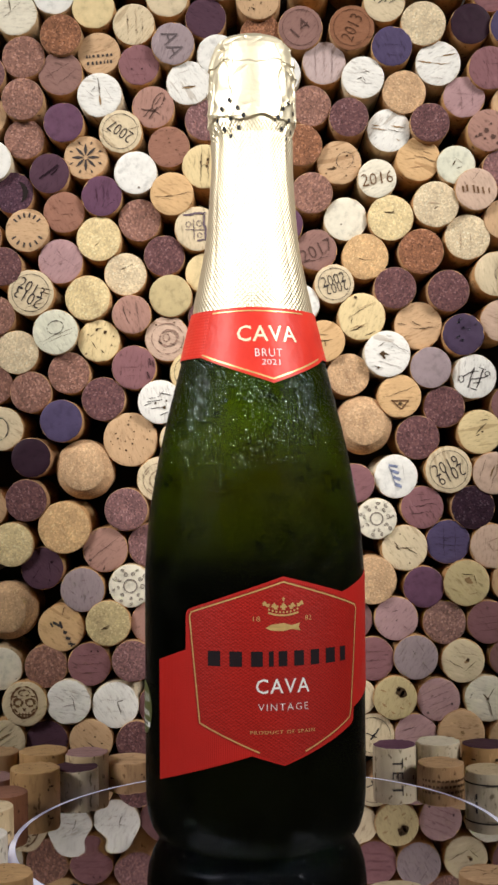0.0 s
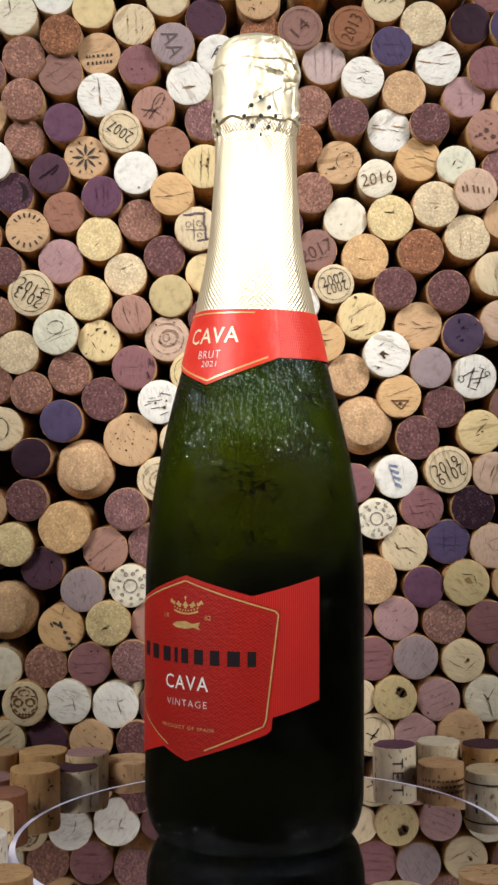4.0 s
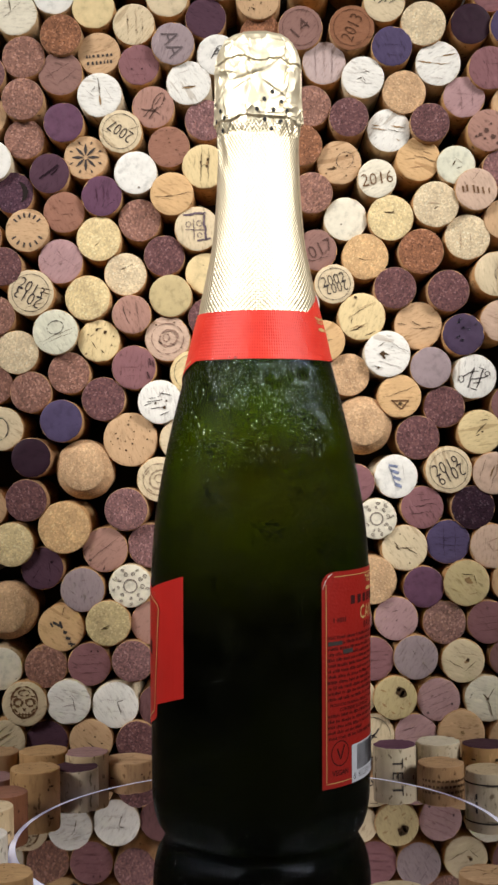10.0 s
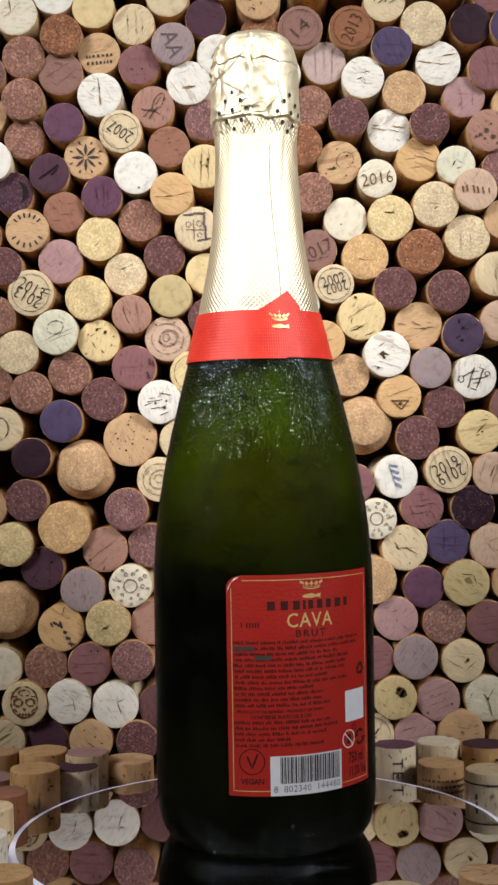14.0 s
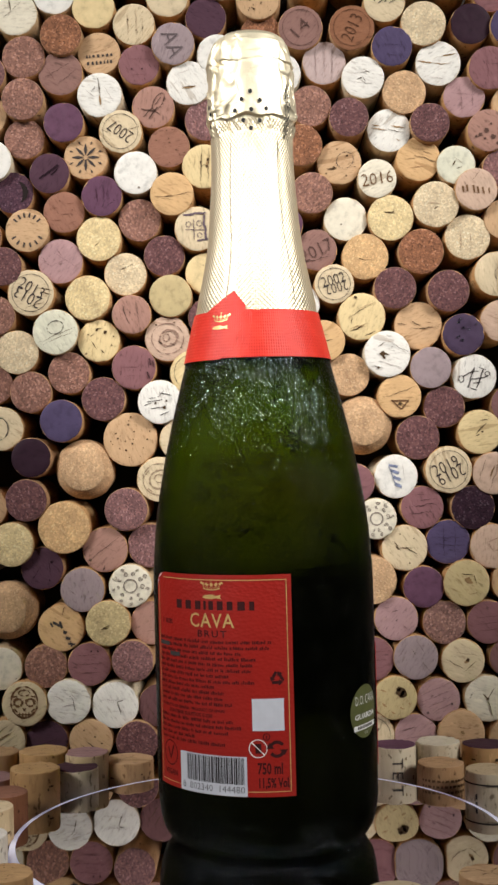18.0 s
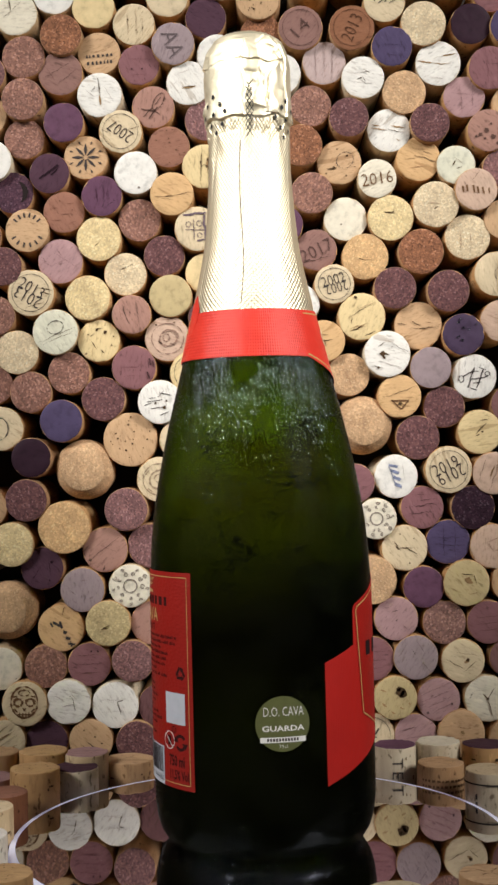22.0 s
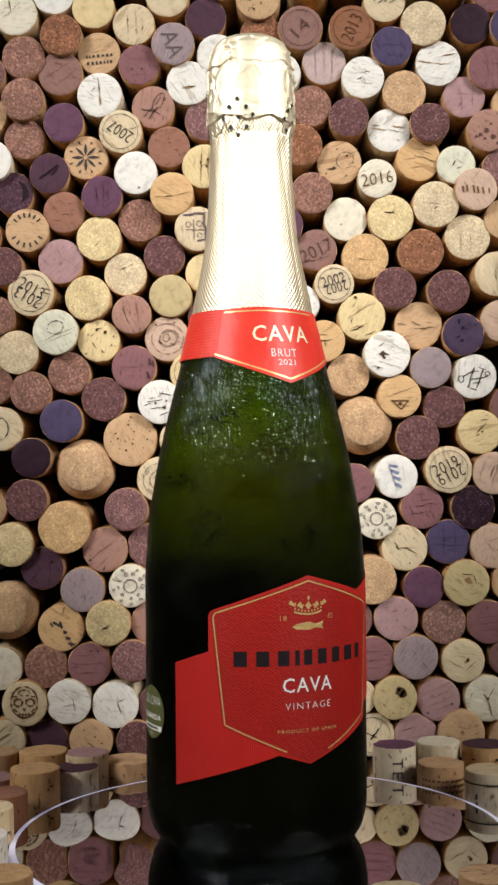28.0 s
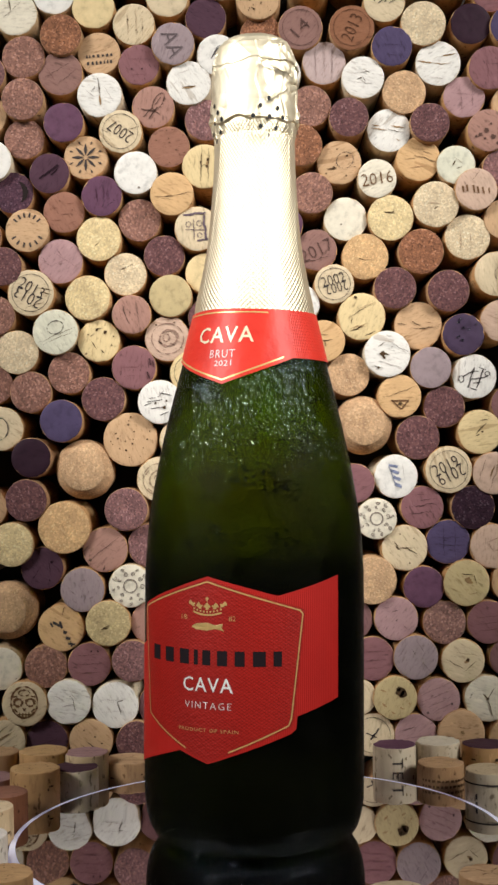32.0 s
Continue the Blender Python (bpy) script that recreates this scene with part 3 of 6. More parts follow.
def crown_wobble(r, z, a):
    """Folded foil: sharp ridges that die away along their length, flaps, a hem that stands off, a band folded over the top."""
    x, y = math.cos(a), math.sin(a)
    k = min(1, max(0, (z - 0.2765) / 0.005)) * min(1, r / 0.012)
    rough = crumple(a)
    h = 0.00035 * noise.noise(Vector((x * 1.5, y * 1.5, z * 60)))
    ridge = 1 - abs(noise.noise(Vector((x * 3.1 + 5, y * 3.1, z * 130)))) * 2.6
    h += rough * 0.00055 * max(-0.6, ridge) * (1 if z > 0.288 else 0.3)
    for fa, fz, way, half, wide, deep in FOLDS:
        du = ((a - fa + math.pi) % (2 * math.pi) - math.pi) * 0.0174
        if abs(du) > 0.010:
            continue
        dz = z - fz
        along = du * math.cos(way) + dz * math.sin(way)
        across = -du * math.sin(way) + dz * math.cos(way)
        if abs(along) < half:
            h += (rough if fz > 0.288 and fz < 0.312 else 0.35 + 0.65 * rough) * deep * math.exp(-abs(across) / wide) * (1 - (along / half) ** 2)
    # flaps laid over one another
    if 0.287 < z < 0.318:
        for deg, way in FLAPS:
            d = (a - radians(deg) - 0.05 * math.sin(z * 400 + deg) + math.pi) % (2 * math.pi) - math.pi
            if abs(d) < 0.35:
                h += way * 0.00034 * math.tanh(d / 0.015) * (1 - abs(d) / 0.35)
    # the hem stands proud of the tucked foil under it
    hem = 0.2866 + 0.0022 * noise.noise(Vector((x * 2.2, y * 2.2, 2))) + 0.0003 * noise.noise(Vector((x * 9, y * 9, 5)))
    step = min(1.0, max(0.0, (z - hem) / 0.0007 + 0.5))
    stand = 0.35 + 0.9 * abs(noise.noise(Vector((x * 2.7, y * 2.7, 11)))) + 0.3 * (1 - rough)
    h += stand * (0.0007 * step * math.exp(-max(0.0, z - hem) / 0.004) - 0.0005 * (1 - step) * math.exp((z - hem) / 0.004))
    pleat = 1 - 2 * abs(math.sin(11 * a + 3.5 * noise.noise(Vector((x * 2, y * 2, 1)))))
    h += 0.00022 * pleat * (1 - step) * (0.5 + noise.noise(Vector((x * 3, y * 3, 6))))
    # the band over the top ends in a ragged lip
    lip = 0.3098 + 0.0032 * noise.noise(Vector((x * 1.8, y * 1.8, 4))) + 0.0005 * noise.noise(Vector((x * 6, y * 6, 9)))
    over = min(1.0, max(0.0, (z - lip) / 0.0006 + 0.5))
    h += (0.3 + 0.7 * rough) * (0.00060 * over * math.exp(-max(0.0, z - lip) / 0.003) - 0.00035 * (1 - over) * math.exp((z - lip) / 0.0015))
    return r + k * max(-0.0019, min(0.0017, h)), z


def foil_wobble(r, z, a):
    """Long upright folds down the neck, one lapped edge."""
    x, y = math.cos(a), math.sin(a)
    h = 0.00030 * noise.noise(Vector((x * 2.2, y * 2.2, z * 22))) + 0.00010 * noise.noise(Vector((x * 5, y * 5, z * 60)))
    for c, w, deep in ((3.9, 0.05, 0.0003), (4.35, 0.04, -0.00025), (5.35, 0.06, 0.00035), (5.75, 0.04, -0.0002), (2.2, 0.05, 0.0003), (0.9, 0.07, 0.0003), (0.3, 0.04, -0.0002), (2.9, 0.05, 0.00025), (1.6, 0.04, -0.0002)):
        c += 0.16 * math.sin(z * 45 + c * 3)
        d = (a - c + math.pi) % (2 * math.pi) - math.pi
        h -= deep * math.exp(-abs(d) / w)
    # crushed folds under the crown, deepest on one side
    deg = math.degrees(a) % 360
    side = 0.35 + 0.65 * max(0.0, 1 - abs((deg - 322 + 180) % 360 - 180) / 38)
    high = max(0.0, (z - 0.250) / 0.030) ** 1.4
    h += 0.0011 * side * high * (1 - 2.6 * abs(noise.noise(Vector((x * 2.6 + 3, y * 2.6, z * 62 + 1.5 * a)))))
    return r + max(-0.0008, h) * min(1, max(0, (z - 0.2105) / 0.004)), z


def bottle():
    b = tagged(new("wine_bottle"), "cold dark green wine bottle with red labels and gold foil", "bottle")
    zs = [0.0, 0.0004, 0.0009, 0.0016, 0.0026, 0.0040, 0.0058, 0.0080, 0.0105, 0.0130] + [0.016 + 0.006 * k for k in range(int((0.2840 - 0.016) / 0.006))]
    rows = [(0.004, 0.006), (0.030, 0.0030)] + [(radius(z) if z < 0.02 else soft_radius(z), z) for z in zs] + [(0.0145, 0.292), (0.006, 0.298)]
    bm = lathe(rows, 128)
    smooth(bm, 60)
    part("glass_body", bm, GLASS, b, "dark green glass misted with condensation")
    # foil over neck and crown
    fz = [0.206 + 0.0011 * k for k in range(72)]
    rows = [(soft_radius(z) + 0.0003 + 0.0004 * min(1, max(0, (z - 0.2105) / 0.004)), z) for z in fz if z < 0.2815]
    rows += [(0.0160, 0.2815), (0.0166, 0.2845), (0.0176, 0.2870), (0.0181, 0.2890), (0.0180, 0.2912), (0.0176, 0.2930), (0.0175, 0.2960), (0.0174, 0.2990),
             (0.0174, 0.3020), (0.0173, 0.3050), (0.0173, 0.3080), (0.0174, 0.3100), (0.0168, 0.3112), (0.0170, 0.3130), (0.0168, 0.3160), (0.0162, 0.3185),
             (0.0154, 0.3208), (0.0134, 0.3226), (0.0108, 0.3238), (0.0075, 0.3244), (0.0035, 0.3246)]
    tip = [p for p in rows if p[1] >= 0.2815]
    rows = [p for p in rows if p[1] < 0.2815]
    for (r0, z0), (r1, z1) in zip(tip, tip[1:]):
        rows += [(r0 + (r1 - r0) * k / 3, z0 + (z1 - z0) * k / 3) for k in range(3)]
    rows.append(tip[-1])
    neck_rows = [p for p in rows if p[1] < 0.2820]
    bm = lathe(neck_rows, 240, foil_wobble)
    smooth(bm, 60)
    foil = part("foil_capsule", bm, FOIL, b, "pale gold foil with embossed diamonds")
    # crown: smooth panels between sharp creases
    crown = [(0.0160, 0.2750), (0.0162, 0.2785), (0.0165, 0.2815), (0.0169, 0.2840), (0.0173, 0.2860), (0.0175, 0.2874), (0.0175, 0.2890), (0.0175, 0.2915), (0.0175, 0.2955), (0.0174, 0.2985), (0.0174, 0.3018), (0.0174, 0.3050),
             (0.0174, 0.3078), (0.0172, 0.3092), (0.0171, 0.3102), (0.0169, 0.3122), (0.0163, 0.3150), (0.0154, 0.3176), (0.0139, 0.3202), (0.0113, 0.3220), (0.0076, 0.3228), (0.0035, 0.3231)]
    fine = []
    for (r0, z0), (r1, z1) in zip(crown, crown[1:]):
        m = max(3, int((z1 - z0) / 0.00034) + 1)
        fine += [(r0 + (r1 - r0) * k / m, z0 + (z1 - z0) * k / m) for k in range(m)]
    bm = lathe(fine + crown[-1:], 340, crown_wobble)
    smooth(bm, 32)
    for f in bm.faces:
        f.material_index = 1 if f.calc_center_median().z < 0.2858 else 0
    part("foil_crown", bm, [CRUMPLED, FOIL], foil, "crumpled gold foil over the cork")
    fr, fzz = [r for r, _ in rows], [z for _, z in rows]

    def on_foil(phi, z, lift):
        r = float(np.interp(z, fzz, fr))
        if z > 0.2765:
            r = float(np.interp(z, [q[1] for q in crown], [q[0] for q in crown]))
            r, _ = crown_wobble(r, z, radians(phi) % (2 * math.pi))
        else:
            r, z = foil_wobble(r, z, radians(phi) % (2 * math.pi))
        return Vector(((r + lift) * math.cos(radians(phi)), (r + lift) * math.sin(radians(phi)), z))

    dots = [(0, 0.0072), (-10.7, 0.0041), (12, 0.0036), (-20, 0.0), (1, 0.0), (20, 0.0004), (-10, -0.0038), (12, -0.0040), (0, -0.0070)]
    for c, zc in ((325, 0.2868), (240, 0.2866), (132, 0.2885), (52, 0.2890)):
        for dp, dz in dots:
            bm = bmesh.new()
            bmesh.ops.create_circle(bm, cap_ends=True, segments=12, radius=0.00088)
            bmesh.ops.scale(bm, vec=(1.1, 0.9, 1), verts=bm.verts)
            hole = part("punched_hole", bm, HOLE, foil)
            hole.matrix_local = Matrix.Translation(on_foil(c + dp, zc + dz, 0.00045)) @ pose(0, 0, 0, 0, 0, c + dp) @ pose(0, 0, 0, 0, 90, 0)
    for c in (103, 171):
        bm, prev = bmesh.new(), None
        for k in range(31):
            z = 0.2117 + 0.0023 * k
            q = c + 2.2 * math.sin(z * 90)
            pair = [bm.verts.new(on_foil(q + d, z, 0.00012)) for d in (0.5 + 0.25 * math.sin(z * 900), -0.4)]
            if prev:
                bm.faces.new((prev[0], prev[1], pair[1], pair[0]))
            prev = pair
        part("foil_seam", bm, SEAM, foil, "thin dark overlap line")
    for k in range(8):
        for way in (1, -1):
            bm, prev = bmesh.new(), None
            z = 0.2805 + 0.0025 * k
            for f in range(5):
                p, zz = 179.5 + 2.4 * f, z + way * 0.0012 * (f - 2)
                pair = [bm.verts.new(on_foil(p, zz + d, 0.00085)) for d in (0.00030, -0.00030)]
                if prev:
                    bm.faces.new((prev[0], prev[1], pair[1], pair[0]))
                prev = pair
            part("net_line", bm, HOLE, foil)
    # neck label
    pn, rn = 284.0, 0.0270
    half = math.pi * rn
    top = [(-half, 0.2094), (-0.0245, 0.2094), (-0.0078, 0.2100), (0.0165, 0.2094), (half, 0.2094)]
    low = [(-half, 0.1906), (-0.0270, 0.1906), (0.0, 0.1799), (0.0250, 0.1902), (half, 0.1902)]
    neck = part("neck_label", patch(pn, top, low, rn, 0.0008, 0.0014, 10), [RED_NECK, GLUE], b, "red paper band with a pointed front")
    part("gold_line", stroke(pn, [(-0.0265, 0.1916), (0, 0.1815), (0.0212, 0.1904)], 0.0006, rn, 0.00095), GOLD_INK, neck)
    part("gold_line", stroke(pn, [(-0.0245, 0.2080), (-0.0078, 0.2085), (0.0165, 0.2080)], 0.0005, rn, 0.00095), GOLD_INK, neck)
    part("lettering", wrapped_letters("CAVA", pn, -0.0011, 0.1994, 0.0232, 0.0064, rn, 0.00100, 1.1, 0.008), CREAM_INK, neck, "gold-edged cream letters")
    part("lettering", wrapped_letters("BRUT", pn, -0.0011, 0.1918, 0.0097, 0.0031, rn, 0.00100, 1.15), WHITE_INK, neck)
    part("lettering", wrapped_letters("2021", pn, -0.0005, 0.1881, 0.0064, 0.0022, rn, 0.00100), WHITE_INK, neck)
    tab = patch(101.5, [(-0.0125, 0.2078), (-0.0101, 0.2086), (0.0049, 0.2172), (0.0103, 0.2112)], [(-0.0125, 0.1936), (-0.0018, 0.1911), (0.0062, 0.1946), (0.0103, 0.2065)], rn, 0.00090, 0.0012, 8)
    tab = part("label_end", tab, [RED_NECK, GLUE], neck, "pointed red end of the band, pasted over")
    part("crown_mark", crown_mark(101.5, -0.0002, 0.2050, 0.0088, rn, 0.00115), GOLD_INK, neck, "small gold crown over a fish")
    # front label
    pf, R = 283.6, 0.0443
    top = [(-0.0536, 0.0742), (-0.0383, 0.0793), (-0.03825, 0.0925), (-0.0377, 0.0938), (-0.0366, 0.0947), (0.0, 0.1071), (0.0268, 0.1001), (0.0532, 0.1070)]
    low = [(-0.0536, 0.0283), (-0.0120, 0.0412), (0.0002, 0.0373), (0.0318, 0.0489), (0.0338, 0.0505), (0.0343, 0.0552), (0.0532, 0.0606)]
    front = part("front_label", patch(pf, top, low, R, 0.00030), [RED_PLAIN, GLUE], b, "red six-sided label with side wings and gold border")
    hexa_top = [(-0.0374, 0.0926), (-0.0366, 0.0942), (0.0, 0.1062), (0.0363, 0.0953), (0.0375, 0.0939)]
    hexa_low = [(-0.0374, 0.0920), (-0.0330, 0.0519), (-0.0095, 0.0415), (0.0, 0.0378), (0.0086, 0.0412), (0.0317, 0.0514), (0.0328, 0.0540), (0.0375, 0.0935)]
    part("embossed_panel", patch(pf, hexa_top, hexa_low, R, 0.00037), [RED_FRONT, GLUE], front, "embossed red panel with a net of lozenges")
    edge = [(-0.0092, 0.0424), (-0.0320, 0.0525), (-0.0363, 0.0920), (-0.0355, 0.0936), (0.0, 0.1051), (0.0352, 0.0946), (0.0364, 0.0932), (0.0318, 0.0545), (0.0308, 0.0520), (0.0083, 0.0421)]
    part("gold_border", stroke(pf, edge, 0.00055, R, 0.00049), GOLD_INK, front)
    part("crown_mark", crown_mark(pf, 0.0, 0.0925, 0.0160, R, 0.00050), GOLD_INK, front, "gold crown over a fish")
    part("lettering", wrapped_letters("18", pf, -0.0100, 0.0916, 0.0026, 0.0018, R, 0.00050), GOLD_INK, front)
    part("lettering", wrapped_letters("82", pf, 0.0098, 0.0916, 0.0026, 0.0018, R, 0.00050), GOLD_INK, front)
    name_blocks(front, BLACK_INK, pf, -0.0303, 0.0293, 0.0768, 0.0056, R, 0.00050)
    part("lettering", wrapped_letters("CAVA", pf, -0.0002, 0.0667, 0.0205, 0.0054, R, 0.00050, 1.15, 0.006), WHITE_INK, front)
    part("lettering", wrapped_letters("VINTAGE", pf, -0.0001, 0.0590, 0.0190, 0.0025, R, 0.00050, 1.25, -0.016), WHITE_INK, front)
    part("lettering", wrapped_letters("PRODUCT OF SPAIN", pf, -0.0002, 0.0498, 0.0246, 0.0013, R, 0.00050, 1.2, 0.0), GOLD_INK, front)
    back_label(b, R)
    # round seal
    ps, zc, rs = 191.7, 0.0532, 0.0102
    us = [rs * math.sin(radians(k)) for k in range(-88, 89, 8)]
    top = [(u, zc + math.sqrt(max(0, rs * rs - u * u))) for u in us]
    low = [(u, zc - math.sqrt(max(0, rs * rs - u * u))) for u in us]
    seal = part("round_seal", patch(ps, top, low, R, 0.00030, 0.001, 6), [SEAL_GREEN, GLUE], b, "round olive-green paper seal")
    part("lettering", wrapped_letters("D.O. CAVA", ps, 0.0004, zc + 0.0046, 0.0150, 0.0034, R, 0.0004), WHITE_INK, seal)
    part("lettering", wrapped_letters("GUARDA", ps, 0.0002, zc - 0.0016, 0.0158, 0.0021, R, 0.0004, 1.0, 0.02), WHITE_INK, seal)
    part("code_strip", bar(ps, -0.0085, 0.0085, zc - 0.0068, zc - 0.0048, R, 0.0004), WHITE_INK, seal)
    part("code_print", merge([bar(ps, -0.0060 + 0.0011 * k, -0.0053 + 0.0011 * k, zc - 0.0063, zc - 0.0052, R, 0.0005) for k in range(11)]), GREY_INK, seal)
    part("lettering", wrapped_letters("75cl", ps, 0.0, zc - 0.0082, 0.0030, 0.0012, R, 0.0004), WHITE_INK, seal)
    drops(b)
    return b


def back_label(b, R):
    pb = 105.6

    def u_of(phi):
        return radians(phi - pb) * R

    lu, ru = u_of(65.0), u_of(146.2)
    top = [(lu, 0.1050), (lu + 0.0010, 0.1066), (lu + 0.0028, 0.1080), (lu + 0.0060, 0.1087), (ru, 0.1087)]
    low = [(lu, 0.0267), (ru, 0.0267)]
    lab = part("back_label", patch(pb, top, low, R, 0.00030), [RED, GLUE], b, "red rectangular back label with small dark print")
    e = 0.0019
    part("gold_border", stroke(pb, [(lu + e, 0.1040), (lu + e, 0.0267 + e), (ru - e, 0.0267 + e), (ru - e, 0.1087 - e), (lu + 0.006, 0.1087 - e)], 0.0003, R, 0.0004), GOLD_INK, lab)
    part("crown_mark", crown_mark(pb, u_of(107.0), 0.1030, 0.0096, R, 0.0004), GOLD_INK, lab, "small gold crown over a fish")
    name_blocks(lab, DARK_RED_INK, pb, u_of(83.5), u_of(129.2), 0.0973, 0.0033, R, 0.0004)
    part("lettering", wrapped_letters("CAVA", pb, u_of(106.3), 0.0917, 0.0187, 0.0054, R, 0.0004, 1.1, 0.008), GOLD_INK, lab)
    part("lettering", wrapped_letters("BRUT", pb, u_of(106.5), 0.0867, 0.0121, 0.0026, R, 0.0004, 1.3, 0.012), DARK_RED_INK, lab)
    rng = random.Random(3)
    rows = [(z, 68, 142 if k < 2 else 128 if k < 9 else 121) for k, z in enumerate(np.arange(0.0836, 0.0450, -0.00212))]
    for k, (z, a, c) in enumerate(rows):
        said = {12: "PRODUCTO DE ESPAÑA · PRODUCT OF SPAIN", 13: "CONTIENE SULFITOS E-220"}.get(k)
        if said:
            part("small_print", wrapped_letters(said, pb, u_of(91.0), z, 0.0330 if k == 12 else 0.0230, 0.0014, R, 0.0004, 1.0, 0.030), PRINT_INK, lab)
            continue
        bm, p = bmesh.new(), a + rng.uniform(0, 1)
        end = c - rng.uniform(0, 14) - (rng.uniform(8, 25) if rng.random() < 0.2 else 0)
        while p < end:
            for _ in range(rng.randint(2, 8)):
                w, tall = rng.uniform(0.4, 0.85), rng.uniform(0.00035, 0.00066)
                low = z - rng.uniform(0.00040, 0.00055)
                q = [bm.verts.new(on_bottle(pp, zz, 0.0004)) for pp, zz in ((p, low), (p + w, low), (p + w, low + 2 * tall), (p, low + 2 * tall))]
                bm.faces.new(q)
                p += w + rng.uniform(0.22, 0.4)
            p += 0.9
        part("small_print", bm, PRINT_INK, lab)
    for a, c, z in ((68.5, 78.0, 0.0815), (78.5, 86.5, 0.0780)):
        part("print_box", bar(pb, u_of(a), u_of(c), z - 0.0008, z + 0.0008, R, 0.00045), GREY_INK, lab, "small grey boxed print")
    part("lot_print", merge([bar(pb, u_of(72.0 + 1.35 * k), u_of(72.75 + 1.35 * k), 0.0893, 0.0911, R, 0.0004) for k in range(7) if k != 1]), PRINT_INK, lab)
    # barcode
    code = part("barcode", bar(pb, u_of(85.2), u_of(122.9), 0.0268, 0.0415, R, 0.00045), PANEL, lab, "white barcode panel with black bars")
    p = 90.0
    while p < 121.5:
        w = rng.choice((0.34, 0.34, 0.60, 0.85))
        part("code_bar", bar(pb, u_of(p), u_of(p + w), 0.0312, 0.0410, R, 0.0005), BLACK_INK, code)
        p += w + rng.choice((0.28, 0.38, 0.55))
    part("digits", wrapped_letters("8  802340  144480", pb, u_of(104.2), 0.0292, 0.0270, 0.0024, R, 0.0005), BLACK_INK, code)
    part("square_panel", bar(pb, u_of(126.0), u_of(141.2), 0.0511, 0.0630, R, 0.00045), PANEL, lab, "plain white square panel")
    part("worn_corner", flat_poly(pb, [(lu + 0.0002, 0.1022), (lu + 0.0012, 0.1050), (lu + 0.0032, 0.1076), (lu + 0.0052, 0.1083), (lu + 0.0022, 0.1062)], R, 0.00055), WHITE_INK, lab, "worn white paper corner")
    # marks
    circ = [(u_of(76.5) + 0.0047 * math.cos(k), 0.0395 + 0.0047 * math.sin(k)) for k in np.arange(0, 6.28, 0.3)]
    part("leaf_mark", merge([stroke(pb, circ, 0.0004, R, 0.0004, closed=True), stroke(pb, [(u_of(76.5) - 0.0018, 0.0415), (u_of(76.5), 0.0372), (u_of(76.5) + 0.0022, 0.0425)], 0.0007, R, 0.0004)]), DARK_RED_INK, lab)
    part("lettering", wrapped_letters("VEGAN", pb, u_of(76.5), 0.0322, 0.0088, 0.0021, R, 0.0004, 1.0, 0.02), DARK_RED_INK, lab)
    circ = [(u_of(128.4) + 0.0033 * math.cos(k), 0.0446 + 0.0033 * math.sin(k)) for k in np.arange(0, 6.28, 0.3)]
    part("warning_mark", merge([stroke(pb, circ, 0.0003, R, 0.0004, closed=True), stroke(pb, [(u_of(128.4) - 0.0023, 0.0469), (u_of(128.4) + 0.0023, 0.0423)], 0.0003, R, 0.0005)]), WHITE_INK, lab)
    part("warning_figure", bar(pb, u_of(128.4) - 0.0010, u_of(128.4) + 0.0012, 0.0428, 0.0464, R, 0.0004), DARK_RED_INK, lab)
    tips = [stroke(pb, [(u_of(137.4) + 0.0026 * math.cos(a0 + k), 0.0443 + 0.0026 * math.sin(a0 + k)) for k in np.arange(0, 2.3, 0.2)], 0.0012, R, 0.0004) for a0 in (0.6, 3.74)]
    tips += [flat_poly(pb, [(u_of(137.4) + q * 0.0040, 0.0443 - q * 0.0002), (u_of(137.4) + q * 0.0010, 0.0443 - q * 0.0002), (u_of(137.4) + q * 0.0027, 0.0443 - q * 0.0024)], R, 0.00042) for q in (1, -1)]
    part("recycling_mark", merge(tips), DARK_RED_INK, lab)
    ring_i = [(u_of(132.5) + 0.0012 * math.cos(k), 0.0489 + 0.0012 * math.sin(k)) for k in np.arange(0, 6.28, 0.5)]
    part("information_mark", merge([stroke(pb, ring_i, 0.0003, R, 0.0004, closed=True), bar(pb, u_of(132.5) - 0.0002, u_of(132.5) + 0.0002, 0.0483, 0.0493, R, 0.0004)]), DARK_RED_INK, lab)
    tri = [(u_of(138.3) + 0.0030 * math.cos(k), 0.0704 + 0.0030 * math.sin(k)) for k in (1.57, 3.66, 5.76)]
    loops = []
    for (ua, za), (ub, zb) in zip(tri, tri[1:] + tri[:1]):
        loops.append(stroke(pb, [(ua + (ub - ua) * f, za + (zb - za) * f) for f in (0.12, 0.70)], 0.0011, R, 0.0004))
        mu, mz = ua + (ub - ua) * 0.92, za + (zb - za) * 0.92
        nu, nz = (zb - za) * 0.22, -(ub - ua) * 0.22
        bu, bz = ua + (ub - ua) * 0.62, za + (zb - za) * 0.62
        loops.append(flat_poly(pb, [(bu + nu, bz + nz), (mu, mz), (bu - nu, bz - nz)], R, 0.00042))
    part("recycling_mark", merge(loops), DARK_RED_INK, lab)
    part("lettering", wrapped_letters("750 ml", pb, u_of(134.0), 0.0372, 0.0092, 0.0044, R, 0.0004, 1.0, 0.022), DARK_RED_INK, lab)
    part("lettering", wrapped_letters("11,5% Vol.", pb, u_of(136.0), 0.0316, 0.0115, 0.0044, R, 0.0004, 1.0, 0.022), DARK_RED_INK, lab)


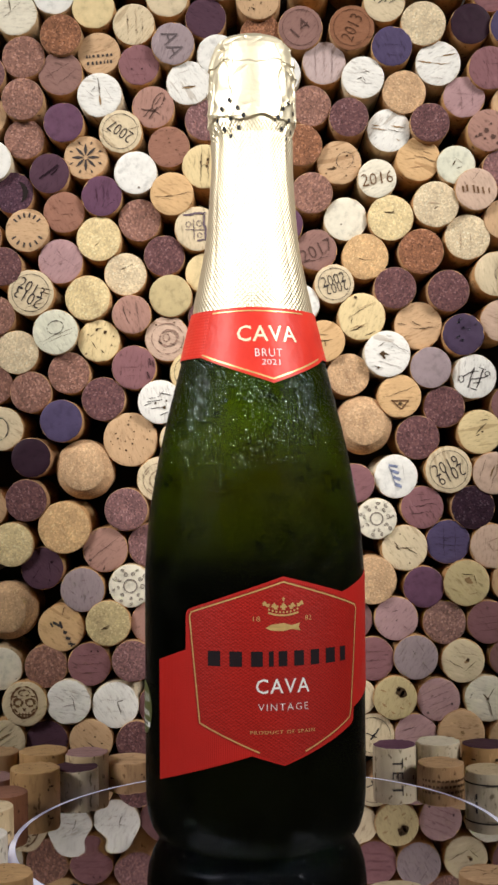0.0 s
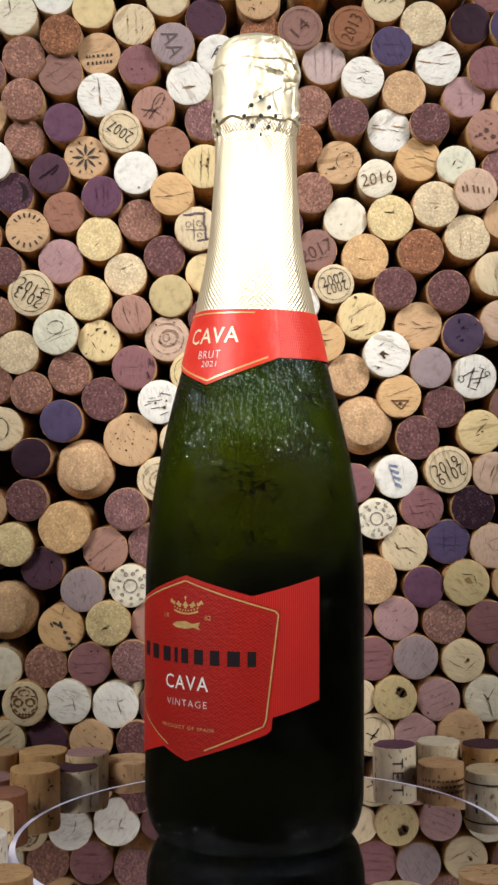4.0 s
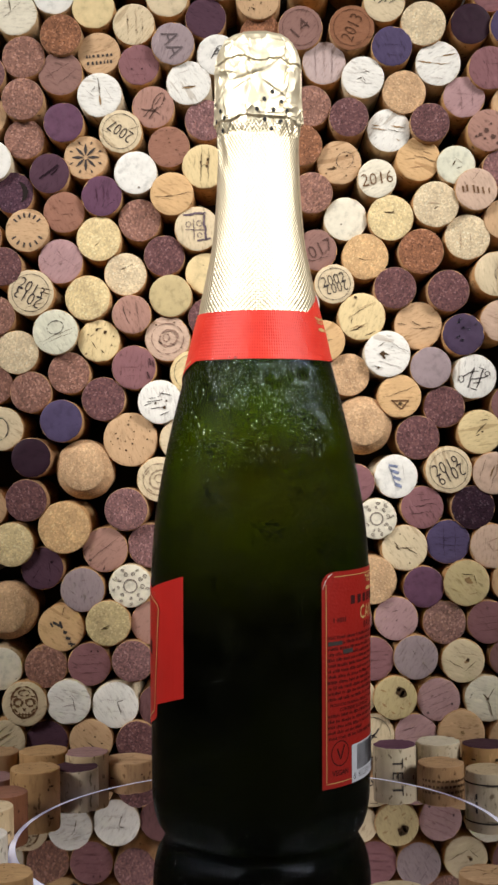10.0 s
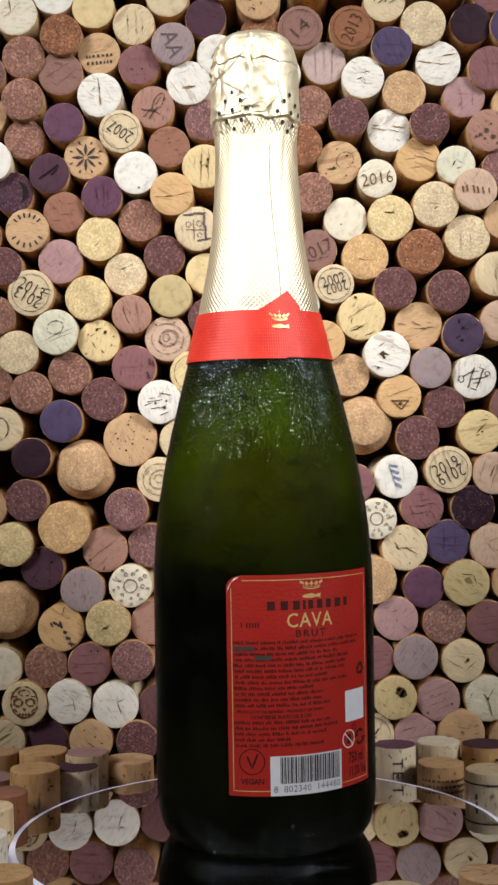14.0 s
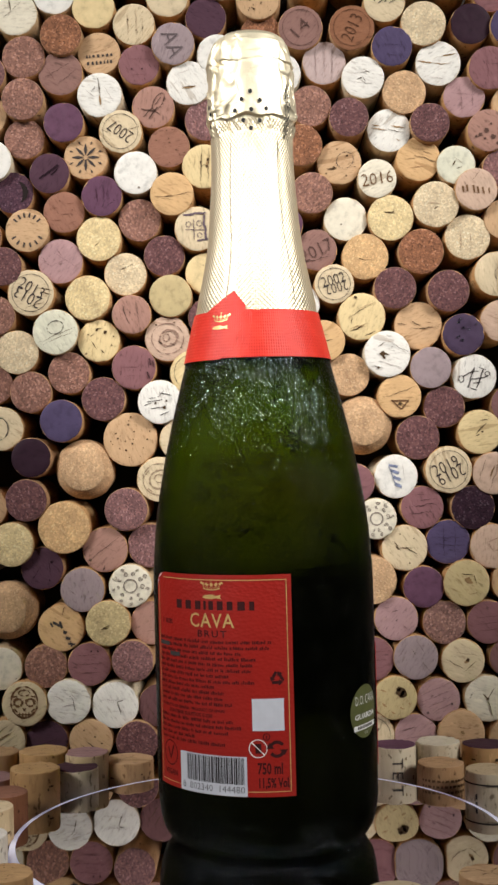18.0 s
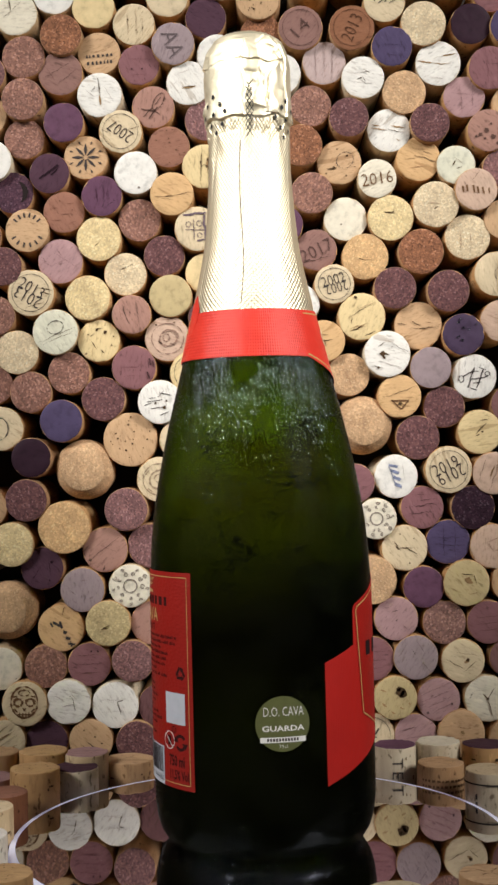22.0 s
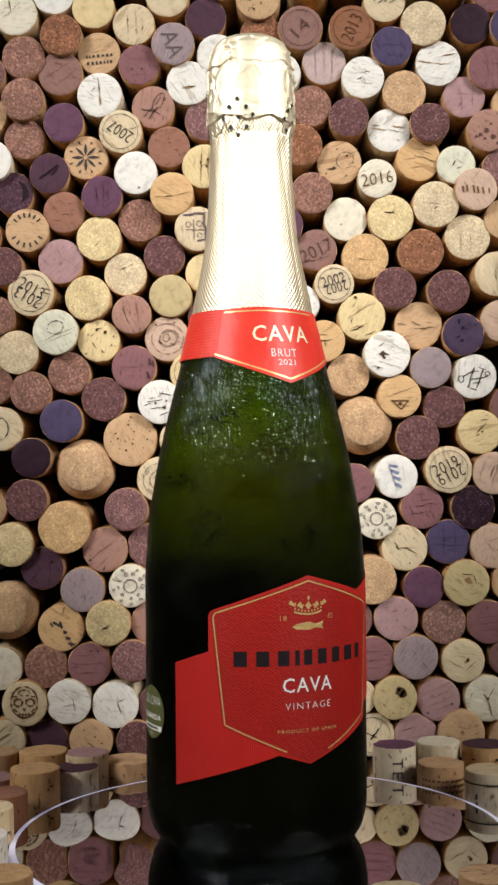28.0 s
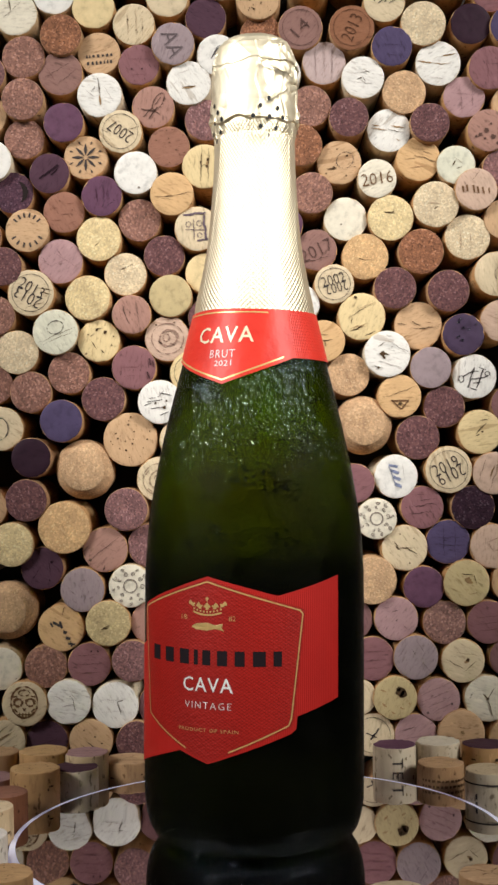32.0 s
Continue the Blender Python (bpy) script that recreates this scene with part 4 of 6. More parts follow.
def drops(b):
    """Condensation: thousands of small flattened beads on the bare glass."""
    rng = random.Random(11)
    verts, faces, kinds = [], [], []
    ring = [(math.cos(k * math.pi / 3.5), math.sin(k * math.pi / 3.5)) for k in range(7)]
    made, tries, cells = 0, 0, {}
    while made < 9800 and tries < 320000:
        tries += 1
        pick = rng.random()
        z = rng.triangular(0.146, 0.191, 0.190) if pick < 0.54 else rng.uniform(0.108, 0.160) if pick < 0.84 else 0.0010 + 0.015 * rng.random() ** 1.6 if pick < 0.96 else rng.uniform(0.020, 0.16)
        phi = rng.uniform(0, 360)
        ca, sa = math.cos(radians(phi)), math.sin(radians(phi))
        patchy = noise.noise(Vector((ca * 2.6, sa * 2.6, z * 55))) + 0.6 * noise.noise(Vector((ca * 9, sa * 9, z * 230)))
        drip = 0.1906 < z < 0.1930 and abs(phi - 284) > 62 and rng.random() < 0.25
        if (label_under(phi, z) and not drip) or patchy < rng.uniform(-0.28, 0.40) - (z - 0.168) * (9 if z > 0.168 else 2):
            continue
        s = (0.00030 + 0.00040 * rng.random() ** 2) * (0.58 + 0.5 * min(1.0, max(0.0, (z - 0.140) / 0.032))) if z > 0.105 else rng.uniform(0.00014, 0.00028)
        # beads keep clear of one another
        u = radians(phi) * soft_radius(z)
        cx, cz = int(u / 0.0012), int(z / 0.0012)
        near = [q for i in (-1, 0, 1) for j in (-1, 0, 1) for q in cells.get((cx + i, cz + j), ())]
        if any((u - a) ** 2 + (z - c) ** 2 < (1.02 * (s + d)) ** 2 for a, c, d in near):
            continue
        cells.setdefault((cx, cz), []).append((u, z, s))
        p = on_bottle(phi, z, 0.00075 if z > 0.1904 else -0.00003) if z > 0.02 else Vector(((radius(z) + 0.00002) * ca, (radius(z) + 0.00002) * sa, z))
        e1 = Vector((-sa, ca, 0))
        slope = (soft_radius(z + 0.003) - soft_radius(z - 0.003)) / 0.006 if z > 0.02 else (radius(z + 0.001) - radius(z - 0.001)) / 0.002
        out = Vector((ca, sa, -slope)).normalized()
        e2 = out.cross(e1)
        long = rng.uniform(0.85, 1.45)
        base = len(verts)
        lumps = [rng.uniform(0.82, 1.15) for _ in range(7)]
        tall = rng.uniform(0.20, 0.33) if z > 0.142 else rng.uniform(0.14, 0.22) if z > 0.105 else rng.uniform(0.4, 0.6)
        for rr, hh in ((1.0, 0.0), (0.80, 0.38), (0.44, 0.82)):
            verts += [p + e1 * (x * s * rr * w) + e2 * (y * s * rr * long * w) + out * (s * hh * tall) for (x, y), w in zip(ring, lumps)]
        verts.append(p + out * (s * tall))
        for k in range(7):
            n = (k + 1) % 7
            faces.append((base + k, base + n, base + 7 + n, base + 7 + k))
            faces.append((base + 7 + k, base + 7 + n, base + 14 + n, base + 14 + k))
            faces.append((base + 14 + k, base + 14 + n, base + 21))
        kinds += [1 if 0.02 < z and rng.random() > (z - 0.142) / 0.030 else 0] * 21
        made += 1
    # spilt drops lying on the mirror round the foot
    for k in range(170):
        a, d = rng.uniform(0, 2 * math.pi), 0.0368 + 0.0030 * rng.random() ** 1.5
        s = rng.uniform(0.00012, 0.00042)
        base = len(verts)
        lumps = [rng.uniform(0.75, 1.3) for _ in range(7)]
        for rr, hh in ((1.0, 0.0), (0.84, 0.52), (0.46, 0.88)):
            verts += [Vector((d * math.cos(a) + x * s * rr * w, d * math.sin(a) + y * s * rr * w, 0.0001 + s * hh * 0.8)) for (x, y), w in zip(ring, lumps)]
        verts.append(Vector((d * math.cos(a), d * math.sin(a), 0.0001 + s * 0.8)))
        for q in range(7):
            n = (q + 1) % 7
            faces.append((base + q, base + n, base + 7 + n, base + 7 + q))
            faces.append((base + 7 + q, base + 7 + n, base + 14 + n, base + 14 + q))
            faces.append((base + 14 + q, base + 14 + n, base + 21))
        kinds += [0] * 21
    me = bpy.data.meshes.new("condensation")
    me.from_pydata(verts, [], faces)
    me.polygons.foreach_set("use_smooth", [True] * len(me.polygons))
    me.materials.append(WATER)
    me.materials.append(MIST)
    me.polygons.foreach_set("material_index", kinds)
    ob = new("condensation", me)
    ob.parent = b
    tagged(ob, "fine beads of water on cold glass", kind="stuff")


BOTTLE = bottle()


# ---- corks ----
def cork_mesh(dia, length, seed, wear=0.5, bulge=0.0):
    """A cork about z, its visible end at z = 0, body below; face in slot 0, side in slot 1."""
    rng = random.Random(seed)
    r = dia / 2
    n = 36
    ox, oy = rng.uniform(0, 50), rng.uniform(0, 50)
    rows = [(0.0, 0.35, 0), (0.0, 0.70, 0), (-0.00005, 0.93, 0), (-0.0003, 0.985, 0), (-0.0011, 1.0, 1), (-length * 0.35, 1.0 + bulge, 1), (-length * 0.7, 1.0 + bulge, 1), (-length + 0.001, 1.0, 1), (-length, 0.95, 1)]
    bm = bmesh.new()
    c = bm.verts.new((0, 0, 0))
    rings = []
    for z, k, _ in rows:
        ring = []
        for i in range(n):
            a = 2 * math.pi * i / n
            w = noise.noise(Vector((math.cos(a) * 1.3 + ox, math.sin(a) * 1.3 + oy, z * 40)))
            chip = noise.noise(Vector((math.cos(a) * 4 + oy, math.sin(a) * 4 + ox, 3.0)))
            rr = r * k * (1 + 0.018 * wear * w)
            zz = z + (0.00025 * w if k < 0.99 else 0)
            if 0.9 < k < 1.0 and chip > 0.32:
                rr *= 1 - 0.06 * wear
                zz -= 0.0005 * wear
            ring.append(bm.verts.new((rr * math.cos(a), rr * math.sin(a), zz)))
        rings.append(ring)
    for i in range(n):
        bm.faces.new((c, rings[0][i], rings[0][(i + 1) % n]))
    for j, (hi, lo) in enumerate(zip(rings, rings[1:])):
        for i in range(n):
            f = bm.faces.new((hi[i], lo[i], lo[(i + 1) % n], hi[(i + 1) % n]))
            f.material_index = 1 if rows[j + 1][2] else 0
    f = bm.faces.new(rings[-1][::-1])
    f.material_index = 1
    smooth(bm, 50)
    return bm


def champagne_mesh(dia, length, seed):
    """A mushroom-shaped cork: domed head, waist, swollen foot."""
    r = dia / 2
    rows = [(0.35 * r, 0.0002), (0.72 * r, 0.0), (0.77 * r, -0.0005), (0.80 * r, -0.0016), (0.98 * r, -0.0040), (1.05 * r, -0.0080), (1.08 * r, -0.0120), (1.02 * r, -0.0165), (0.88 * r, -0.0190),
            (0.84 * r, -0.0260), (0.92 * r, -length + 0.003), (0.90 * r, -length)]
    rng = random.Random(seed)
    ox = rng.uniform(0, 50)

    def wob(rr, z, a):
        w = noise.noise(Vector((math.cos(a) * 1.6 + ox, math.sin(a) * 1.6, z * 90)))
        return rr * (1 + 0.03 * w), z + 0.0004 * w

    bm = lathe(rows[::-1], 40, wob)
    smooth(bm, 45)
    return bm


def flat_stroke(line, width, lift):
    bm = bmesh.new()
    prev = None
    for i, (x, y, *w) in enumerate(line):
        a, b = line[max(0, i - 1)], line[min(len(line) - 1, i + 1)]
        d = Vector((b[0] - a[0], b[1] - a[1]))
        d = d.normalized() if d.length else Vector((1, 0))
        h = (w[0] if w else width) / 2
        pair = [bm.verts.new((x - s * d.y * h, y + s * d.x * h, lift)) for s in (1, -1)]
        if prev:
            bm.faces.new((prev[0], prev[1], pair[1], pair[0]))
        prev = pair
    return bm


def ragged(x0, y0, x1, y1, width, rng, wild=0.12):
    """A crack: thin at its ends, wandering."""
    k = 20
    length = math.hypot(x1 - x0, y1 - y0)
    nx, ny = -(y1 - y0) / length, (x1 - x0) / length
    s = rng.uniform(0, 90)
    out = []
    for i in range(k + 1):
        f = i / k
        o = wild * length * noise.noise(Vector((s + f * 3.5, 0, 0)))
        o += rng.uniform(-1, 1) * 0.012 * length
        out.append((x0 + (x1 - x0) * f + nx * o, y0 + (y1 - y0) * f + ny * o, width * (0.15 + math.sin(math.pi * min(1, f * 1.02)) * rng.uniform(0.5, 1.2))))
    return out


def blob(x, y, r, lift, rng):
    bm = bmesh.new()
    n = 15
    bm.faces.new([bm.verts.new((x + r * rng.uniform(0.7, 1.2) * math.cos(2 * math.pi * i / n), y + r * rng.uniform(0.7, 1.2) * math.sin(2 * math.pi * i / n), lift)) for i in range(n)])
    return bm


def circle_line(r, a0=0, a1=360, steps=40):
    return [(r * math.cos(radians(a0 + (a1 - a0) * i / steps)), r * math.sin(radians(a0 + (a1 - a0) * i / steps))) for i in range(steps + 1)]


def spin(bm, degrees):
    bmesh.ops.rotate(bm, verts=bm.verts, cent=(0, 0, 0), matrix=Matrix.Rotation(radians(degrees), 3, "Z"))
    return bm


def cork_turn(cork):
    """Degrees by which a cork is turned about its own axis."""
    return TURNED.get(cork.name, 0.0)


TURNED = {}


def drawn(cork, items, r, tone, top, angle, rng):
    """Scars and prints in hundredths of the radius: c crack, v vein, s scratch, p pen stroke, e pen loop, b pit, k ink."""
    light = max(TONES[tone]) > 0.35
    ink = GREY_INK if light else faded(tone, 0.30)
    kept = {"crack": [], "vein": [], "scratch": [], "printed_emblem": [], "pitting": []}
    u = r / 100
    for it in items:
        if it[0] == "k":
            ink = {"brown": BROWN_INK, "mauve": MAUVE_INK, "blue": BLUE_INK, "soft": faded(tone, 0.55, 1.1)}[it[1:]]
            continue
        q = [float(v) for v in it[1:].split(",")]
        if it[0] == "b":
            kept["pitting"].append(blob(q[0] * u, q[1] * u, q[2] * u, top + 0.00008, rng))
        elif it[0] == "e":
            cx, cy, a, b, tilt, w = q
            ct, st = math.cos(radians(tilt)), math.sin(radians(tilt))
            loop = [(a * math.cos(k * 0.1963), b * math.sin(k * 0.1963)) for k in range(33)]
            wide = [w * rng.choice((0.15, 0.6, 0.9, 1.1, 1.3)) * u for _ in range(32)]
            kept["printed_emblem"].append(flat_stroke([((cx + x * ct - y * st) * u, (cy + x * st + y * ct) * u, wide[i % 32]) for i, (x, y) in enumerate(loop)], 0, top))
        else:
            wild = {"c": 0.04, "v": 0.05, "s": 0.025, "p": 0.035}[it[0]]
            name = {"c": "crack", "v": "vein", "s": "scratch", "p": "printed_emblem"}[it[0]]
            lift = {"c": 0.00004, "v": -0.00006, "s": -0.00003, "p": 0.0}[it[0]]
            line = ragged(q[0] * u, q[1] * u, q[2] * u, q[3] * u, q[4] * u * 0.85, rng, wild)
            if it[0] == "p":
                line = [(x, y, q[4] * u * rng.uniform(0.75, 1.15)) for x, y, _ in line]
            kept[name].append(flat_stroke(line, 0, top + lift))
    inks = {"crack": CRACK if light else faded(tone, 0.30), "vein": VEIN if light else faded(tone, 0.55), "scratch": faded(tone, 0.62, 1.12), "printed_emblem": ink, "pitting": CRACK if light else faded(tone, 0.30)}
    for name, pieces in kept.items():
        if pieces:
            part(name, spin(merge(pieces), angle), inks[name], cork)


def decorate(cork, mark, angle, r, tone, seed):
    """Cracks, prints and marks on a cork's end, as thin parts of it."""
    rng = random.Random(seed * 7 + 1)
    top = 0.00034
    light = tone in ("cream", "butter", "ivory", "white", "tan", "gold", "palegreen", "pinktan", "olive")
    crack = CRACK
    ink = GREY_INK if max(TONES[tone]) > 0.2 else INK
    items = mark.split("|")
    kind, _, words = items[0].partition(":")
    if len(items) > 1:
        drawn(cork, items[1:], r, tone, top, -cork_turn(cork), rng)
    if kind in ("lines", "cracks", "starcrack", "smile"):
        pieces = []
        if kind == "lines":
            count = rng.randint(3, 4)
            for k in range(count):
                o = (-0.6 + 1.2 * (k + rng.uniform(0.2, 0.8)) / count) * r
                half = math.sqrt(r * r - o * o) * rng.uniform(0.35, 0.92)
                m = rng.uniform(-0.2, 0.2) * (r - half)
                line = (m - half, o, m + half * 0.9, o + rng.uniform(-0.08, 0.08) * r)
                pieces.append(flat_stroke(ragged(*line, rng.uniform(0.00014, 0.00034), rng, 0.05), 0, top))
                if light and k % 2 == 0:
                    part("vein", spin(flat_stroke(ragged(line[0] * 0.7, o, line[2] * 0.8, line[3], 0.0008, rng, 0.06), 0, top - 0.00005), angle), VEIN, cork)
        elif kind == "cracks":
            for k in range(7):
                x, y, a = rng.uniform(-0.6, 0.6) * r, rng.uniform(-0.6, 0.6) * r, rng.gauss(0, 0.6)
                d = rng.uniform(0.12, 0.35) * r
                pieces.append(flat_stroke(ragged(x - d * math.cos(a), y - d * math.sin(a), x + d * math.cos(a), y + d * math.sin(a), rng.uniform(0.0003, 0.0008), rng, 0.2), 0, top))
        elif kind == "starcrack":
            for k in range(4):
                a = k * 1.7 + rng.uniform(-0.3, 0.3)
                pieces.append(flat_stroke(ragged(0.05 * r, 0, r * rng.uniform(0.4, 0.8) * math.cos(a), r * rng.uniform(0.4, 0.8) * math.sin(a), 0.0003, rng, 0.15), 0, top))
        else:
            arc = circle_line(0.55 * r, 55, 120, 10)
            pieces.append(flat_stroke([(x, y - 0.35 * r, 0.0004 * math.sin(math.pi * (i + 0.5) / 11) + 0.00008) for i, (x, y) in enumerate(arc)], 0, top))
        part("crack", spin(merge(pieces), angle), crack, cork)
    elif kind in ("dots", "dots2", "dot", "specks"):
        k = {"dots": 14, "dots2": 2, "dot": 1, "specks": 22}[kind]
        pieces = []
        for i in range(k):
            a, d = rng.uniform(0, 6.28), r * 0.85 * math.sqrt(rng.random())
            pieces.append(blob(d * math.cos(a), d * math.sin(a), rng.uniform(0.00016, 0.00036 if kind != "specks" else 0.00062), top, rng))
        part("pitting", merge(pieces), CRACK, cork)
    elif kind == "hole":
        part("hollow", spin(blob(0.12 * r, -0.22 * r, 0.27 * r, top, rng), angle), VEIN, cork)
        part("hole", spin(blob(0.14 * r, -0.24 * r, 0.16 * r, top + 0.00006, rng), angle), CRACK, cork)
    elif kind in ("ring", "rings"):
        pieces = [flat_stroke([(x, y, 0.00028 * rng.uniform(0.5, 1.2)) for x, y in circle_line(0.80 * r)], 0, top)]
        if kind == "rings":
            pieces += [flat_stroke(circle_line(0.5 * r, 20, 340), 0.0006, top), flat_stroke(circle_line(0.24 * r, 200, 500), 0.0005, top)]
            for k in range(6):
                a = k * 1.05
                pieces.append(blob(0.63 * r * math.cos(a), 0.63 * r * math.sin(a), 0.0006, top, rng))
        part("printed_ring", merge(pieces), (GREY_INK if light else faded(tone, 0.42)) if kind == "ring" else BROWN_INK, cork)
        if words and words[-1] == "+":
            # printed twice, the second time upside down over the first
            words = words[:-1]
            twice = [letters(words, 1.18 * r, 0.54 * r, lift=top), letters(words, 1.12 * r, 0.52 * r, lift=top + 0.00004)]
            for v in twice[0].verts:
                v.co.y += 0.22 * r
            for v in twice[1].verts:
                v.co = Vector((0.06 * r - v.co.x, -0.20 * r - v.co.y, v.co.z))
            part("printed_year", spin(merge(twice), angle), GREY_INK, cork)
        elif words:
            part("printed_year", spin(letters(words, 1.2 * r if len(words) > 2 else 0.8 * r, 0.55 * r, lift=top), angle), GREY_INK if light else faded(tone, 0.42), cork)
    elif kind == "text":
        part("printed_mark", spin(letters(words, 1.6 * r if len(words) > 2 else 1.25 * r, (0.62 if len(words) > 2 else 0.74) * r, lift=top), angle), BROWN_INK if light and words == "2016" else faded(tone, 0.45), cork)
    elif kind in ("bars", "letterbars", "arcs", "marks"):
        pieces = []
        if kind == "bars":
            for row in (-0.12, -0.44):
                x = -0.6 * r
                while x < 0.6 * r:
                    w = rng.uniform(0.08, 0.16) * r
                    pieces.append(flat_stroke([(x, row * r), (x + w * 0.7, row * r)], rng.uniform(0.10, 0.18) * r, top))
                    x += w + 0.06 * r
        elif kind == "letterbars":
            for k in range(4):
                x = (-0.55 + 0.36 * k) * r
                pieces.append(flat_stroke([(x, 0.1 * r), (x + 0.13 * r, 0.1 * r)], 0.42 * r, top))
        elif kind == "arcs":
            for a0, a1, k in ((40, 140, 6), (210, 330, 6)):
                for i in range(k):
                    a = a0 + (a1 - a0) * i / (k - 1)
                    pieces.append(flat_stroke([(0.58 * r * math.cos(radians(a)), 0.58 * r * math.sin(radians(a))), (0.80 * r * math.cos(radians(a)), 0.80 * r * math.sin(radians(a)))], 0.0009, top))
        else:
            for k in range(3):
                pieces.append(flat_stroke(ragged(-0.5 * r + 0.4 * k * r, -0.7 * r, -0.2 * r + 0.4 * k * r, -0.55 * r, 0.0012, rng), 0, top))
        part("printed_bars", spin(merge(pieces), angle), BROWN_INK if kind == "letterbars" else ink, cork)
    elif kind in ("emblem", "script", "blueprint", "crescent"):
        pieces = []
        if kind == "crescent":
            pieces.append(flat_stroke([(x, y, 0.0026 * math.sin(math.pi * (i + 0.3) / 17)) for i, (x, y) in enumerate(circle_line(0.6 * r, -70, 40, 16))], 0, top))
        elif kind == "blueprint":
            for k in range(5):
                pieces.append(flat_stroke(ragged(-0.6 * r + 0.25 * k * r, -0.2 * r, -0.5 * r + 0.25 * k * r, 0.3 * r, 0.0010, rng, 0.25), 0, top))
        else:
            # one wandering pen line
            knots = [(rng.uniform(-0.55, 0.55) * r, rng.uniform(-0.5, 0.5) * r) for _ in range(9)] if kind == "emblem" else \
                    [((-0.6 + 0.15 * k) * r, rng.choice((-1, 1)) * rng.uniform(0.05, 0.4) * r) for k in range(9)]
            line = []
            for i in range(len(knots) - 3):
                p0, p1, p2, p3 = knots[i:i + 4]
                for f in (0, 0.2, 0.4, 0.6, 0.8):
                    w = [0.5 * (2 * p1[c] + (p2[c] - p0[c]) * f + (2 * p0[c] - 5 * p1[c] + 4 * p2[c] - p3[c]) * f * f + (3 * p1[c] - p0[c] - 3 * p2[c] + p3[c]) * f ** 3) for c in (0, 1)]
                    line.append((w[0], w[1], rng.uniform(0.0004, 0.0009)))
            pieces.append(flat_stroke(line, 0, top))
        part("printed_emblem", spin(merge(pieces), angle), BLUE_INK if kind == "blueprint" else INK, cork)
    elif kind == "star":
        pieces = []
        for k in range(16):
            a = radians(22.5 * k)
            r0, r1, w = (0.10, 0.62, 0.0016) if k % 2 == 0 else (0.62, 0.80, 0.0009)
            pieces.append(flat_stroke([(r * f * math.cos(a), r * f * math.sin(a), w * s) for f, s in ((r0, 0.3), ((r0 + r1) / 2, 1.0), (r1, 0.2))], 0, top))
        part("printed_star", spin(merge(pieces), angle), GREY_INK, cork)
    elif kind == "floral":
        pieces = [flat_stroke([(x, y, 0.0008 * rng.uniform(0.5, 1.2)) for x, y in circle_line(0.30 * r)], 0, top)]
        for k in range(18):
            a, d = k * 0.698 + rng.uniform(-0.1, 0.1), (0.80 if k % 2 == 0 else 0.56) * r
            cx, cy, a2, w = d * math.cos(a), d * math.sin(a), rng.uniform(0, 6), rng.uniform(0.0006, 0.0010)
            pieces.append(flat_stroke([(cx + w * math.cos(a2 + 0.5 * j), cy + w * math.sin(a2 + 0.5 * j), 0.00052 * rng.uniform(0.5, 1.3)) for j in range(rng.randint(7, 13))], 0, top))
            pieces.append(blob(cx, cy, rng.uniform(0.00015, 0.0004), top, rng))
        part("pressed_pattern", merge(pieces), PRESSED, cork)
    elif kind == "droplets":
        for k in range(8):
            a, d = rng.uniform(0, 6.28), r * 0.8 * math.sqrt(rng.random())
            bm = bmesh.new()
            bmesh.ops.create_uvsphere(bm, u_segments=8, v_segments=5, radius=rng.uniform(0.0004, 0.0008))
            bmesh.ops.scale(bm, vec=(1, 1, 0.7), verts=bm.verts)
            bmesh.ops.translate(bm, vec=(d * math.cos(a), d * math.sin(a), top), verts=bm.verts)
            smooth(bm, 90)
            part("water_drop", bm, WATER, cork)


TEX_WORDS = {"grain": "pressed-grain", "natural": "natural", "smooth": "smooth", "champagne": "mushroom-shaped"}
MARK_WORDS = {"lines": "cracked across its end", "cracks": "with deep cracks", "starcrack": "with a split end", "smile": "with a short curved crack", "dots": "with pores",
              "dots2": "with two dark pores", "dot": "with one pore", "specks": "with dark specks", "hole": "with a hollow in its end", "ring": "printed with a ring", "rings": "with a round pressed ornament",
              "text": "printed on its end", "bars": "printed with dark marks", "letterbars": "printed with dark marks", "arcs": "printed round its edge", "marks": "with dark scuffs",
              "emblem": "printed with a dark emblem", "script": "printed with dark script", "blueprint": "printed in faint blue", "crescent": "with a dark crescent mark",
              "star": "printed with a dark star", "floral": "with a pressed floral pattern", "droplets": "with water drops on it", "": "stacked end on"}
PLACED = []


def mark_words(mark):
    head = mark.split("|")[0].partition(":")[0]
    if head != "d":
        return MARK_WORDS[head]
    if "e" in mark or "p" in mark:
        return "printed with a worn dark mark"
    if "c" in mark:
        return "with cracks across its end"
    return "with small pits and scratches"



def side_of(tone):
    return {"white": "ivory", "ivory": "cream", "palegreen": "cream", "dark": "tan"}.get(tone, "tan" if tone in ("tan", "rust", "sienna", "russet", "plum", "mauve", "darkmauve") else "gold")


